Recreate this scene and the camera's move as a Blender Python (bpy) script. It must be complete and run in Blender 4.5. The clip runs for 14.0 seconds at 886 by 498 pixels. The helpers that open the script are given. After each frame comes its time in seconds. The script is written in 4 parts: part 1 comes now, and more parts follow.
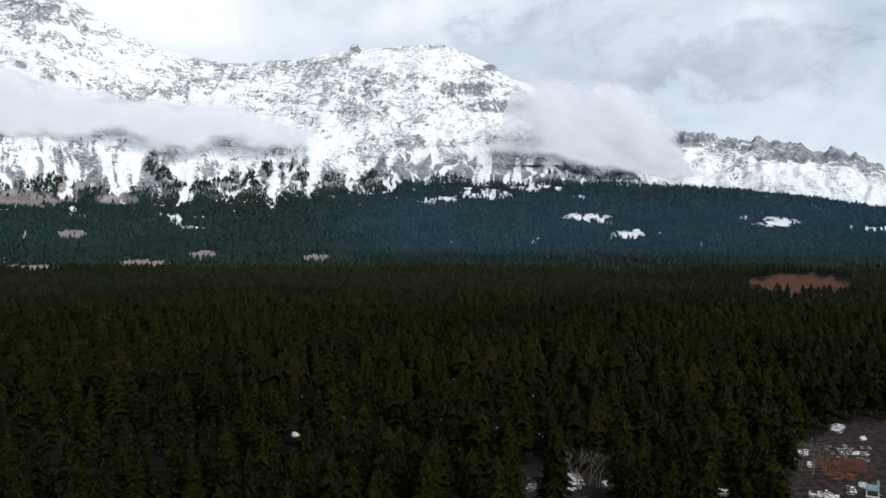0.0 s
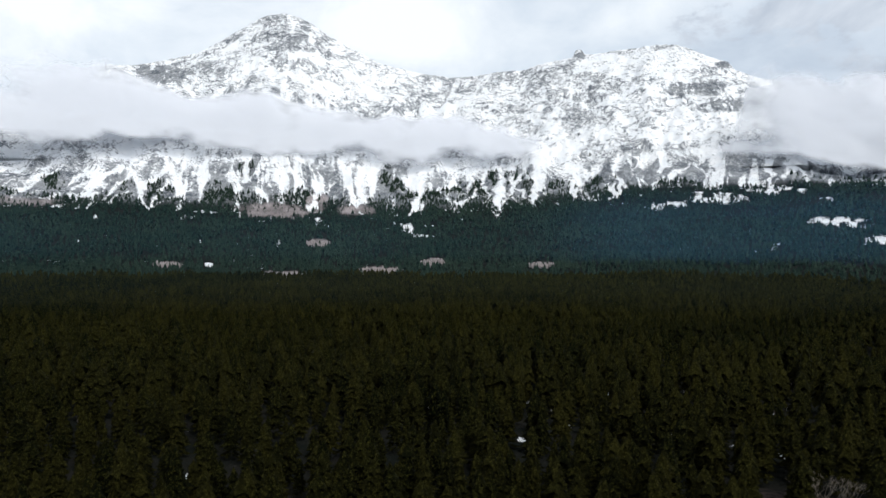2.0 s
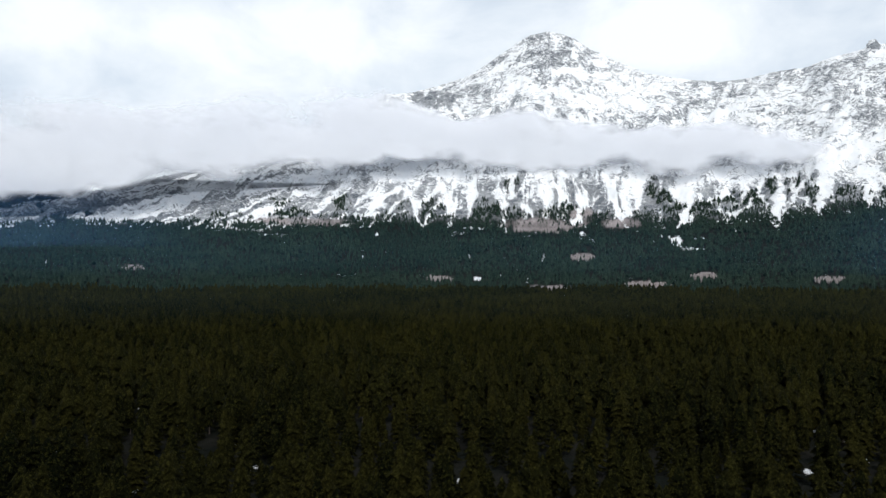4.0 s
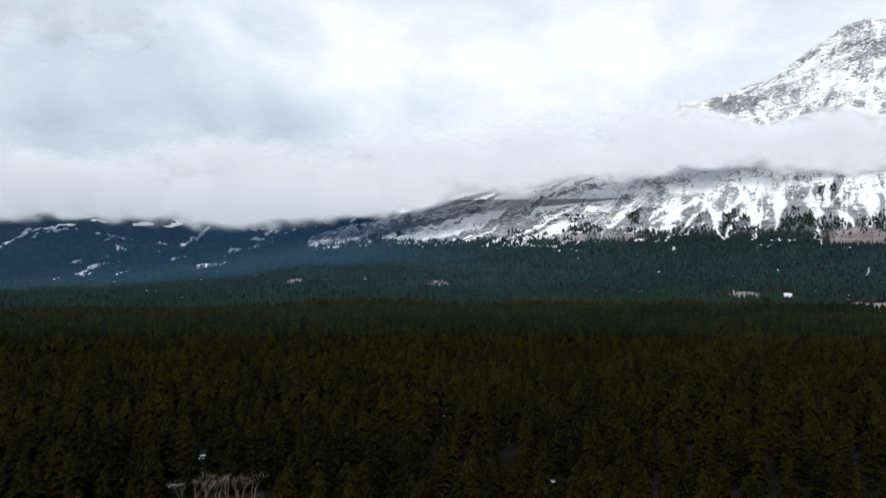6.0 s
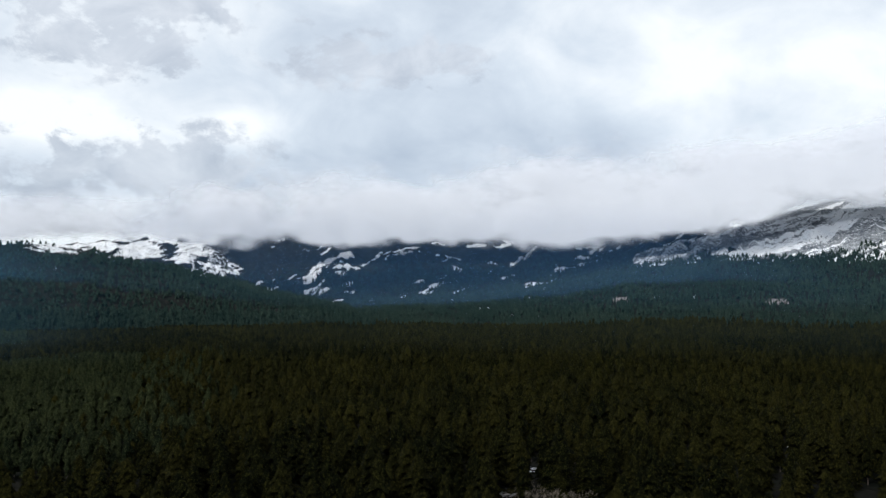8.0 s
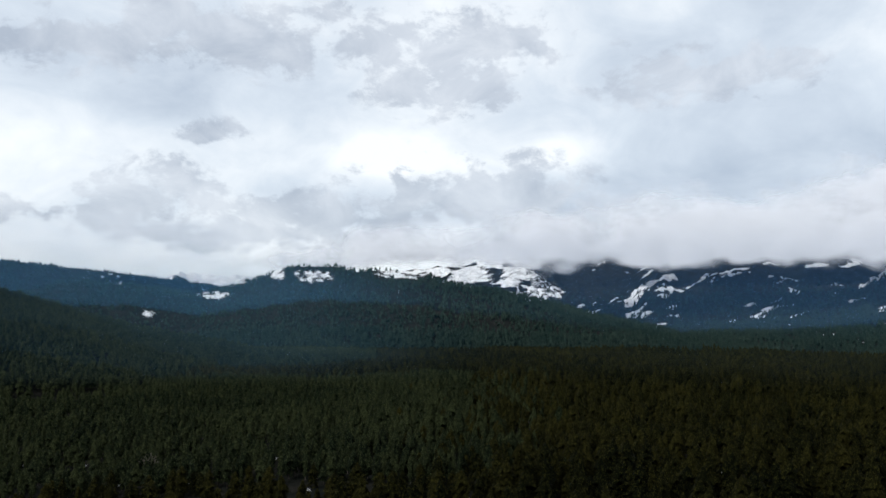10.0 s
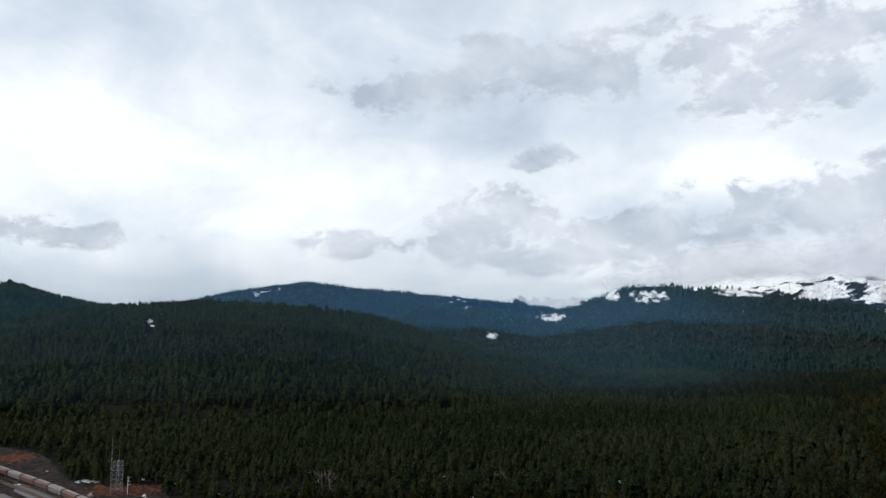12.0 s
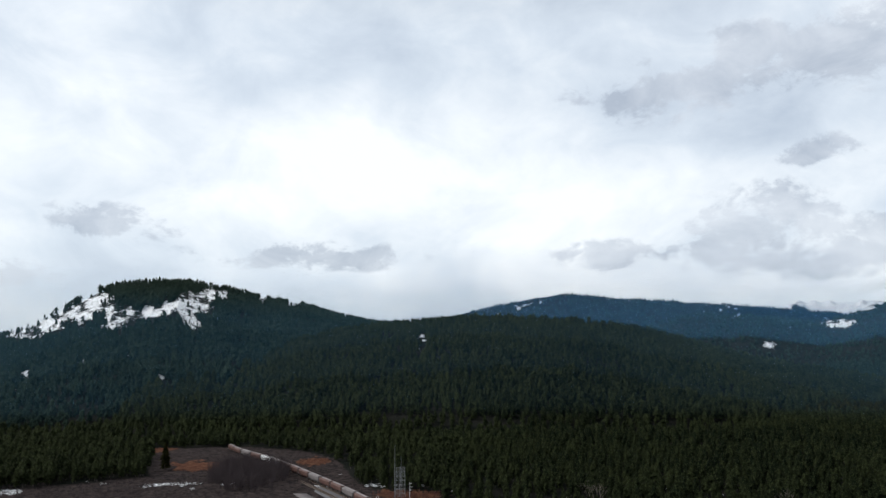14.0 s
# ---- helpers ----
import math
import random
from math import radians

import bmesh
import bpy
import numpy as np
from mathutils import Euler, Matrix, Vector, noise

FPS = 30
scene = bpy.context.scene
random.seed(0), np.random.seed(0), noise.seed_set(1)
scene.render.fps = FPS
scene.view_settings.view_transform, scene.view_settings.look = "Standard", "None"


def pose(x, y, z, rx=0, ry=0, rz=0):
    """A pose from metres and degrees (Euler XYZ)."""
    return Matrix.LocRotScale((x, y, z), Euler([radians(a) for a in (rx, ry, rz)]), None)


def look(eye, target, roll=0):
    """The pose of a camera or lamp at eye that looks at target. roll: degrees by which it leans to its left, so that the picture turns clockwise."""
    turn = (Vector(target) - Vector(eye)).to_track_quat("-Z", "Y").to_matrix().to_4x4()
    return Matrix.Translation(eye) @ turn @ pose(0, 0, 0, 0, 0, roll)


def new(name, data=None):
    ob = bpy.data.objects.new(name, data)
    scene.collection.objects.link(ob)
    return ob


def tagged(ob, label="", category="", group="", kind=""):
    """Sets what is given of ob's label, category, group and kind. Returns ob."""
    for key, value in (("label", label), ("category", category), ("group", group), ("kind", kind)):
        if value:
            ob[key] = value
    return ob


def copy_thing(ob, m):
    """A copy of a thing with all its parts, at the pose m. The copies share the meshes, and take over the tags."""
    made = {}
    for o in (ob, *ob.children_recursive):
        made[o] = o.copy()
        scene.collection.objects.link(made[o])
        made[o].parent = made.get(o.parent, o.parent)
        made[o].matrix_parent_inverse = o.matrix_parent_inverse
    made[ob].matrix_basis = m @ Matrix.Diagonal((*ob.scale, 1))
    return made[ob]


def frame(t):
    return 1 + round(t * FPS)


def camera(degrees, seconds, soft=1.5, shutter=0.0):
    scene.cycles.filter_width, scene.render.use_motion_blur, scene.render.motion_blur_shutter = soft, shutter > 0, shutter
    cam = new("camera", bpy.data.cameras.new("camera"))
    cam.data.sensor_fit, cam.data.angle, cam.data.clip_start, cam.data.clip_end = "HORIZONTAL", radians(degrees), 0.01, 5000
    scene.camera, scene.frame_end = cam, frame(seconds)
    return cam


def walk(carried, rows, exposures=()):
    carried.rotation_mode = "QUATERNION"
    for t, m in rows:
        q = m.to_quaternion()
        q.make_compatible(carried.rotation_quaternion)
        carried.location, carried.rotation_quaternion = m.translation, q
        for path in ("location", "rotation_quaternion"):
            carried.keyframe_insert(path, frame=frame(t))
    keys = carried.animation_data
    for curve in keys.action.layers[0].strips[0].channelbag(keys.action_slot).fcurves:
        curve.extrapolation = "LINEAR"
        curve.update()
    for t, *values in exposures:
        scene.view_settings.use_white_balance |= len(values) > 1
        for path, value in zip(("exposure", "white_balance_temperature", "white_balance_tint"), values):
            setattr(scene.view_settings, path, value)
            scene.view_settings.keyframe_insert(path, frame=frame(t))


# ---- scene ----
cam = camera(58, 14.0)
EYE = 70.0  # height of the drone over the forest floor
PATH = [
    (0.0, pose(0, 0, EYE, 90.00, -0.36, 0.00)),
    (0.5, pose(0, 0, EYE, 90.03, -0.46, 3.38)),
    (1.0, pose(0, 0, EYE, 90.14, -0.30, 7.45)),
    (1.5, pose(0, 0, EYE, 90.24, -0.23, 11.31)),
    (2.0, pose(0, 0, EYE, 90.44, -0.26, 15.99)),
    (2.5, pose(0, 0, EYE, 90.66, -0.12, 20.17)),
    (3.0, pose(0, 0, EYE, 90.96, 0.13, 25.12)),
    (3.2, pose(0, 0, EYE, 91.07, 0.12, 27.06)),
    (5.3, pose(0, 0, EYE, 91.96, -0.10, 47.84)),
    (5.5, pose(0, 0, EYE, 92.11, 0.00, 49.97)),
    (6.0, pose(0, 0, EYE, 92.48, -0.03, 55.63)),
    (6.5, pose(0, 0, EYE, 92.78, -0.11, 60.74)),
    (7.0, pose(0, 0, EYE, 93.07, -0.15, 66.77)),
    (7.5, pose(0, 0, EYE, 93.38, -0.12, 72.28)),
    (8.0, pose(0, 0, EYE, 93.74, -0.19, 78.61)),
    (8.5, pose(0, 0, EYE, 94.11, 0.02, 84.34)),
    (10.8, pose(0, 0, EYE, 95.70, -0.94, 110.54)),
    (11.0, pose(0, 0, EYE, 95.85, -0.82, 112.84)),
    (11.5, pose(0, 0, EYE, 96.12, -0.74, 118.50)),
    (12.0, pose(0, 0, EYE, 96.41, -0.62, 124.98)),
    (12.5, pose(0, 0, EYE, 96.68, -0.48, 130.14)),
    (13.0, pose(0, 0, EYE, 96.90, -0.28, 135.44)),
    (13.5, pose(0, 0, EYE, 97.07, -0.11, 139.53)),
    (14.0, pose(0, 0, EYE, 97.18, 0.16, 143.56)),
]
walk(cam, PATH)

# ---- sky and sun ----
SUN_TURN, SUN_RISE = radians(134), radians(42)  # compass turn (clockwise from +y) and height


def build_sky():
    world = bpy.data.worlds.new("sky")
    scene.world = world
    world.use_nodes = True
    nt = world.node_tree
    nt.nodes.clear()
    nd, ln = nt.nodes.new, nt.links.new

    def mth(op, a, b=None, clamp=False):
        n = nd("ShaderNodeMath")
        n.operation, n.use_clamp = op, clamp
        for i, v in enumerate((a, b)):
            if v is None:
                continue
            if isinstance(v, (int, float)):
                n.inputs[i].default_value = v
            else:
                ln(v, n.inputs[i])
        return n.outputs[0]

    tc = nd("ShaderNodeTexCoord")
    sep = nd("ShaderNodeSeparateXYZ")
    ln(tc.outputs["Generated"], sep.inputs[0])
    flat = nd("ShaderNodeCombineXYZ")
    ln(sep.outputs[0], flat.inputs[0])
    ln(sep.outputs[1], flat.inputs[1])
    ln(mth("MULTIPLY", sep.outputs[2], 1.6), flat.inputs[2])

    def cloud_noise(scale, detail, rough, warp, w):
        n = nd("ShaderNodeTexNoise")
        n.inputs["Scale"].default_value = scale
        n.inputs["Detail"].default_value = detail
        n.inputs["Roughness"].default_value = rough
        n.inputs["Distortion"].default_value = warp
        mp = nd("ShaderNodeMapping")
        mp.inputs["Location"].default_value = (w, -w, w * 0.5)
        ln(flat.outputs[0], mp.inputs[0])
        ln(mp.outputs[0], n.inputs["Vector"])
        return n.outputs[0]

    broad = cloud_noise(3.2, 6, 0.52, 0.25, SKY_SEED)
    fine = cloud_noise(8.5, 8, 0.58, 0.5, SKY_SEED + 7.1)
    mixed = mth("ADD", mth("MULTIPLY", broad, 0.68), mth("MULTIPLY", fine, 0.32))
    # where the deck is thin and where it is heavy: bearing, rise, half-width, half-height in degrees, tone
    bearing = mth("MULTIPLY", mth("ARCTAN2", mth("MULTIPLY", sep.outputs[0], -1.0), sep.outputs[1]), 57.2958)
    bearing = mth("ADD", bearing, mth("MULTIPLY", mth("LESS_THAN", bearing, -90.0), 360.0))
    rise = mth("MULTIPLY", mth("ARCSINE", sep.outputs[2]), 57.2958)
    for cb, cr, hb, hr, tone in SKY_TONES:
        dx = mth("DIVIDE", mth("SUBTRACT", bearing, float(cb)), float(hb))
        dy = mth("DIVIDE", mth("SUBTRACT", rise, float(cr)), float(hr))
        d2 = mth("ADD", mth("MULTIPLY", dx, dx), mth("MULTIPLY", dy, dy))
        mixed = mth("ADD", mixed, mth("MULTIPLY", mth("POWER", 2.718, mth("MULTIPLY", d2, -1.0)), tone))
    ramp = nd("ShaderNodeValToRGB")
    els = ramp.color_ramp.elements
    els[0].position, els[0].color = 0.28, (0.44, 0.515, 0.62, 1)
    els[1].position, els[1].color = 0.66, (0.93, 0.97, 1.0, 1)
    e = els.new(0.48)
    e.color = (0.66, 0.735, 0.82, 1)
    ln(mixed, ramp.inputs[0])
    # dims the unseen sky above the view, added to keep the forest dark
    over = nd("ShaderNodeMapRange")
    over.inputs["From Min"].default_value, over.inputs["From Max"].default_value = 0.38, 0.75
    over.inputs["To Min"].default_value, over.inputs["To Max"].default_value = 1.0, OVERHEAD
    ln(sep.outputs[2], over.inputs[0])
    deck = nd("ShaderNodeMix")
    deck.data_type, deck.blend_type = "RGBA", "MULTIPLY"
    deck.inputs[0].default_value = 1.0
    ln(ramp.outputs[0], deck.inputs[6])
    ln(over.outputs[0], deck.inputs[7])
    # ragged grey puffs with crisp edges
    edge = mth("ADD", mth("MULTIPLY", mth("SUBTRACT", cloud_noise(17.0, 9, 0.62, 0.3, 11.3), 0.5), 3.6), mth("MULTIPLY", mth("SUBTRACT", cloud_noise(50.0, 6, 0.6, 0.2, 5.3), 0.5), 1.3))
    puff = None
    for cb, cr, hb, hr in PUFFS:
        dx = mth("DIVIDE", mth("SUBTRACT", bearing, float(cb)), float(hb))
        dy = mth("DIVIDE", mth("SUBTRACT", rise, float(cr)), float(hr))
        g = mth("POWER", 2.718, mth("MULTIPLY", mth("ADD", mth("MULTIPLY", dx, dx), mth("MULTIPLY", dy, dy)), -1.0))
        puff = g if puff is None else mth("MAXIMUM", puff, g)
    soft = nd("ShaderNodeMapRange")
    soft.interpolation_type = "SMOOTHSTEP"
    soft.inputs["From Min"].default_value, soft.inputs["From Max"].default_value = 0.24, 0.84
    soft.inputs["To Max"].default_value = 0.85
    ln(mth("ADD", puff, mth("MULTIPLY", edge, mth("MINIMUM", mth("MULTIPLY", puff, 3.0), 1.0))), soft.inputs[0])
    grey = nd("ShaderNodeMix")
    grey.data_type = "RGBA"
    ln(soft.outputs[0], grey.inputs[0])
    ln(deck.outputs[2], grey.inputs[6])
    billow = nd("ShaderNodeMix")
    billow.data_type = "RGBA"
    ln(mth("MULTIPLY", mth("SUBTRACT", fine, 0.36), 3.2, True), billow.inputs[0])
    billow.inputs[6].default_value, billow.inputs[7].default_value = (0.40, 0.455, 0.54, 1), (0.66, 0.71, 0.78, 1)
    ln(billow.outputs[2], grey.inputs[7])
    sky = nd("ShaderNodeTexSky")
    sky.sky_type, sky.sun_disc = "NISHITA", False
    sky.sun_elevation, sky.sun_rotation = SUN_RISE, SUN_TURN
    clear = nd("ShaderNodeVectorMath")
    clear.operation = "SCALE"
    clear.inputs[3].default_value = 0.1
    ln(sky.outputs[0], clear.inputs[0])
    mix = nd("ShaderNodeMix")
    mix.data_type = "RGBA"
    mix.inputs[0].default_value = 0.9
    ln(clear.outputs[0], mix.inputs[6])
    ln(grey.outputs[2], mix.inputs[7])
    bg = nd("ShaderNodeBackground")
    bg.inputs[1].default_value = SKY_STRENGTH
    ln(mix.outputs[2], bg.inputs[0])
    out = nd("ShaderNodeOutputWorld")
    ln(bg.outputs[0], out.inputs[0])


PUFFS = ((121, 9.5, 2.4, 1.5), (123.4, 7.6, 4.5, 2.2), (118, 7.0, 5.0, 2.6), (118, 12.9, 2.4, 0.9), (131.6, 6.4, 3.6, 1.1), (112, 6.5, 7, 2.4), (99, 8.5, 9, 3.4), (126, 17.6, 6.5, 2.0), (117, 19, 9, 2.4), (103, 19.5, 12, 2.4),
         (133.5, 17.4, 1.6, 0.9), (167, 8.4, 4.5, 1.1), (153, 6.6, 7, 0.9), (172, 4.8, 3, 0.9), (83, 16.8, 7, 1.8), (101, 17, 6, 2.4), (-20, 12.5, 9, 2.2), (-10, 15.5, 9, 1.6))
SKY_TONES = ((-18, 13, 15, 4.5, -0.13), (-22.4, 15.6, 3.5, 1.3, 0.13), (21, 15.4, 4.5, 2.2, 0.10), (45, 15, 14, 6, 0.03), (62, 18, 10, 4, 0.05), (82, 15, 9, 3, -0.04), (64, 19, 26, 8, 0.03),
             (105, 11.7, 4.0, 1.3, 0.24), (93, 12.2, 2.6, 1.2, 0.24), (118, 11, 20, 2.2, 0.12), (112, 17.5, 15, 2.8, -0.05),
             (80, 9.5, 20, 3.5, -0.14), (97, 7, 10, 3, -0.07), (150, 12, 18, 5, 0.14), (140, 14, 12, 3, 0.08), (170, 20, 14, 4, -0.04))
SKY_SEED, OVERHEAD, SKY_STRENGTH = 3.2, 0.3, 1.15
build_sky()
sun = new("sun", bpy.data.lights.new("sun", "SUN"))
sun.data.energy, sun.data.angle, sun.data.color = 2.6, radians(35), (1.0, 0.985, 0.965)
sun_from = Vector((math.sin(SUN_TURN) * math.cos(SUN_RISE), math.cos(SUN_TURN) * math.cos(SUN_RISE), math.sin(SUN_RISE)))
sun.matrix_world = look(sun_from * 300, (0, 0, 0))


# ---- materials ----
class Nodes:
    """Short ways to lay out the nodes of one material."""

    def __init__(self, name):
        self.mat = bpy.data.materials.new(name)
        self.mat.use_nodes = True
        self.nt = self.mat.node_tree
        self.nt.nodes.clear()

    def node(self, kind, **values):
        n = self.nt.nodes.new("ShaderNode" + kind)
        for key, v in values.items():
            self.put(n.inputs[key.replace("_", " ")], v)
        return n

    def put(self, socket, v):
        if isinstance(v, bpy.types.NodeSocket):
            self.nt.links.new(v, socket)
        elif isinstance(v, tuple) and len(v) == 3 and socket.type == "RGBA":
            socket.default_value = (*v, 1)
        else:
            socket.default_value = v

    def noise(self, scale, detail=4, rough=0.55, vector=None, stretch=None, warp=0.0):
        co = vector or self.node("NewGeometry").outputs["Position"]
        if stretch:
            m = self.node("Mapping")
            m.inputs["Scale"].default_value = stretch
            self.put(m.inputs[0], co)
            co = m.outputs[0]
        return self.node("TexNoise", Scale=scale, Detail=detail, Roughness=rough, Vector=co, Distortion=warp).outputs[0]

    def math(self, op, a, b=0.0, clamp=False):
        n = self.node("Math")
        n.operation, n.use_clamp = op, clamp
        self.put(n.inputs[0], a)
        self.put(n.inputs[1], b)
        return n.outputs[0]

    def ramp(self, v, lo, hi, smooth=True):
        n = self.node("MapRange")
        n.interpolation_type = "SMOOTHSTEP" if smooth else "LINEAR"
        self.put(n.inputs[0], v)
        n.inputs[1].default_value, n.inputs[2].default_value = lo, hi
        return n.outputs[0]

    def mix(self, f, a, b):
        n = self.node("Mix")
        n.data_type = "RGBA"
        self.put(n.inputs[0], f)
        self.put(n.inputs[6], a)
        self.put(n.inputs[7], b)
        return n.outputs[2]

    def attr(self, name):
        n = self.node("Attribute")
        n.attribute_name = name
        return n.outputs["Fac"]

    def bump(self, height, strength, distance):
        return self.node("Bump", Height=height, Strength=strength, Distance=distance).outputs[0]

    def surface(self, colour, rough=0.8, metal=0.0, spec=0.3, normal=None):
        p = self.node("BsdfPrincipled")
        self.put(p.inputs["Base Color"], colour)
        self.put(p.inputs["Roughness"], rough)
        self.put(p.inputs["Metallic"], metal)
        self.put(p.inputs["Specular IOR Level"], spec)
        if normal is not None:
            self.put(p.inputs["Normal"], normal)
        self.out(p.outputs[0])
        return self.mat

    def out(self, shader):
        self.put(self.node("OutputMaterial").inputs[0], shader)


def terrain_material():
    k = Nodes("terrain")
    grain = k.noise(0.05, 6, 0.6)
    small = k.noise(0.4, 5, 0.65)
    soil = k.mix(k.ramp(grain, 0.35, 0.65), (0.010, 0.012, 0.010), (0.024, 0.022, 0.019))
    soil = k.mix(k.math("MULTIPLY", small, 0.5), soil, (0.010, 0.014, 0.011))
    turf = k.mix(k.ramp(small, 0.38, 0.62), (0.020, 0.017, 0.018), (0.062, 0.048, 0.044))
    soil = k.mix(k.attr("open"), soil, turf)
    dry = k.mix(k.ramp(small, 0.35, 0.7), (0.075, 0.03, 0.02), (0.15, 0.075, 0.045))
    col = k.mix(k.ramp(k.math("ADD", k.attr("dry"), k.math("MULTIPLY", k.math("ADD", k.math("SUBTRACT", grain, 0.5), k.math("MULTIPLY", k.math("SUBTRACT", small, 0.5), 2.0)), k.math("MULTIPLY", k.ramp(k.attr("dry"), 0.03, 0.3), 1.6))), 0.35, 0.6), soil, dry)
    strata = k.noise(0.012, 7, 0.65, stretch=(1, 1, 2))
    stone = k.mix(k.ramp(strata, 0.35, 0.65), (0.085, 0.10, 0.12), (0.26, 0.275, 0.29))
    dusting = k.math("ADD", k.math("MULTIPLY", k.noise(0.28, 4, 0.7, stretch=(1, 1, 2)), 0.6), k.math("MULTIPLY", k.noise(0.07, 3, 0.6), 0.4))
    stone = k.mix(k.math("MULTIPLY", k.ramp(dusting, 0.48, 0.60), 0.5), stone, (0.82, 0.85, 0.88))
    col = k.mix(k.attr("rock"), col, stone)
    scrub = k.mix(k.ramp(small, 0.4, 0.62), (0.22, 0.19, 0.19), (0.46, 0.42, 0.42))
    col = k.mix(k.attr("scrub"), col, scrub)
    ledges = k.noise(0.095, 7, 0.74, stretch=(1, 1, 1.5), warp=0.4)
    rough_edge = k.math("ADD", k.math("MULTIPLY", k.math("SUBTRACT", k.mix(k.attr("rock"), k.noise(0.065, 6, 0.7, stretch=(1, 1, 0.5)), ledges), 0.5), 1.9),
                        k.math("MULTIPLY", k.math("SUBTRACT", k.noise(0.30, 4, 0.7), 0.5), 1.5))
    rough_edge = k.math("ADD", rough_edge, k.math("MULTIPLY", k.math("SUBTRACT", k.noise(0.8, 4, 0.75), 0.5), k.math("MULTIPLY", k.attr("thaw"), 3.4)))
    def vein(scale, stretch, width):
        off = k.math("ABSOLUTE", k.math("SUBTRACT", k.noise(scale, 5, 0.62, stretch=stretch, warp=0.6), 0.5))
        return k.math("SUBTRACT", 1.0, k.ramp(off, 0.0, width))

    ribs = k.math("MULTIPLY", vein(0.030, (1, 1, 0.4), 0.075), k.ramp(k.noise(0.010, 4, 0.6), 0.44, 0.54))
    steps = k.math("MULTIPLY", vein(0.020, (0.6, 0.6, 2.2), 0.05), k.ramp(k.noise(0.013, 4, 0.6, stretch=(1, 1, 1.7)), 0.50, 0.58))
    place = k.node("SeparateXYZ", Vector=k.node("NewGeometry").outputs["Position"])
    upper = k.ramp(place.outputs[2], 380.0, 620.0)
    steps = k.math("MULTIPLY", steps, upper)
    ribs = k.math("MULTIPLY", ribs, k.math("ADD", 0.5, k.math("MULTIPLY", upper, 0.5)))
    veins = k.math("MULTIPLY", k.math("MULTIPLY", k.math("MAXIMUM", ribs, steps), k.attr("rock")), 0.62)
    cover = k.ramp(k.math("ADD", k.math("SUBTRACT", k.attr("snow"), veins), k.math("MULTIPLY", rough_edge, k.ramp(k.attr("snow"), 0.02, 0.3))), 0.46, 0.54)
    white = k.mix(k.ramp(k.noise(0.02, 4), 0.3, 0.7), (0.86, 0.89, 0.92), (0.95, 0.96, 0.97))
    col = k.mix(cover, col, white)
    hump = k.math("ADD", k.math("MULTIPLY", k.noise(0.02, 9, 0.66), 20.0), k.math("MULTIPLY", small, 0.6))
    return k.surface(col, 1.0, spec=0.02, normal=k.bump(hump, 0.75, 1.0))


def foliage_material(name, lo, hi, single):
    k = Nodes(name)
    tint = k.node("ObjectInfo").outputs["Random"] if single else k.attr("tint")
    leaf = k.mix(tint, lo, hi)
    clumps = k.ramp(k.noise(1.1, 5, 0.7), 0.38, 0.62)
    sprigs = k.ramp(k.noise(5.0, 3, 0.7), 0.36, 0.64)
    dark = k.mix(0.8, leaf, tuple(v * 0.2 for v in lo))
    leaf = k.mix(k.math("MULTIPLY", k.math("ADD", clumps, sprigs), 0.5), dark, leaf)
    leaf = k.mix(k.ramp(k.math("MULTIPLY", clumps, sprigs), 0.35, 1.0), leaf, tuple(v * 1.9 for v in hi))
    n = k.math("ADD", k.noise(2.2, 4, 0.7), sprigs)
    return k.surface(leaf, 0.85, spec=0.03, normal=k.bump(n, 0.9, 0.5))


def plain_material(name, lo, hi, scale=2.0, rough=0.8, metal=0.0, spec=0.3, bump=0.0):
    k = Nodes(name)
    co = k.node("TexCoord").outputs["Object"]
    n = k.noise(scale, 6, 0.6, vector=co)
    fine = k.noise(scale * 9, 4, 0.6, vector=co)
    col = k.mix(k.ramp(k.math("ADD", k.math("MULTIPLY", n, 0.65), k.math("MULTIPLY", fine, 0.35)), 0.35, 0.65), lo, hi)
    return k.surface(col, rough, metal, spec, k.bump(fine, bump, 0.02) if bump else None)


def cloud_material(name, colour, scale, opacity, ragged):
    """Cloud, and distance haze put in as blue sheets: scatters the light that falls on it from either side."""
    k = Nodes(name)
    n = k.math("ADD", k.math("MULTIPLY", k.noise(scale, 5, 0.5, stretch=(1, 1, 1.5)), 0.6),
               k.math("MULTIPLY", k.noise(scale * 0.3, 3, 0.5, stretch=(1, 1, 1.8)), 0.4))
    body = k.math("ADD", k.attr("thick"), k.math("MULTIPLY", k.math("MULTIPLY", k.math("SUBTRACT", n, 0.5), ragged), k.ramp(k.attr("thick"), 0.05, 0.5)))
    a = k.math("MULTIPLY", k.ramp(body, 0.15, 0.85), opacity)
    both = k.node("MixShader")
    both.inputs[0].default_value = 0.25
    k.put(both.inputs[1], k.node("BsdfDiffuse", Color=colour).outputs[0])
    k.put(both.inputs[2], k.node("BsdfTranslucent", Color=colour).outputs[0])
    m = k.node("MixShader")
    k.put(m.inputs[0], a)
    k.put(m.inputs[1], k.node("BsdfTransparent").outputs[0])
    k.put(m.inputs[2], both.outputs[0])
    k.out(m.outputs[0])
    return k.mat


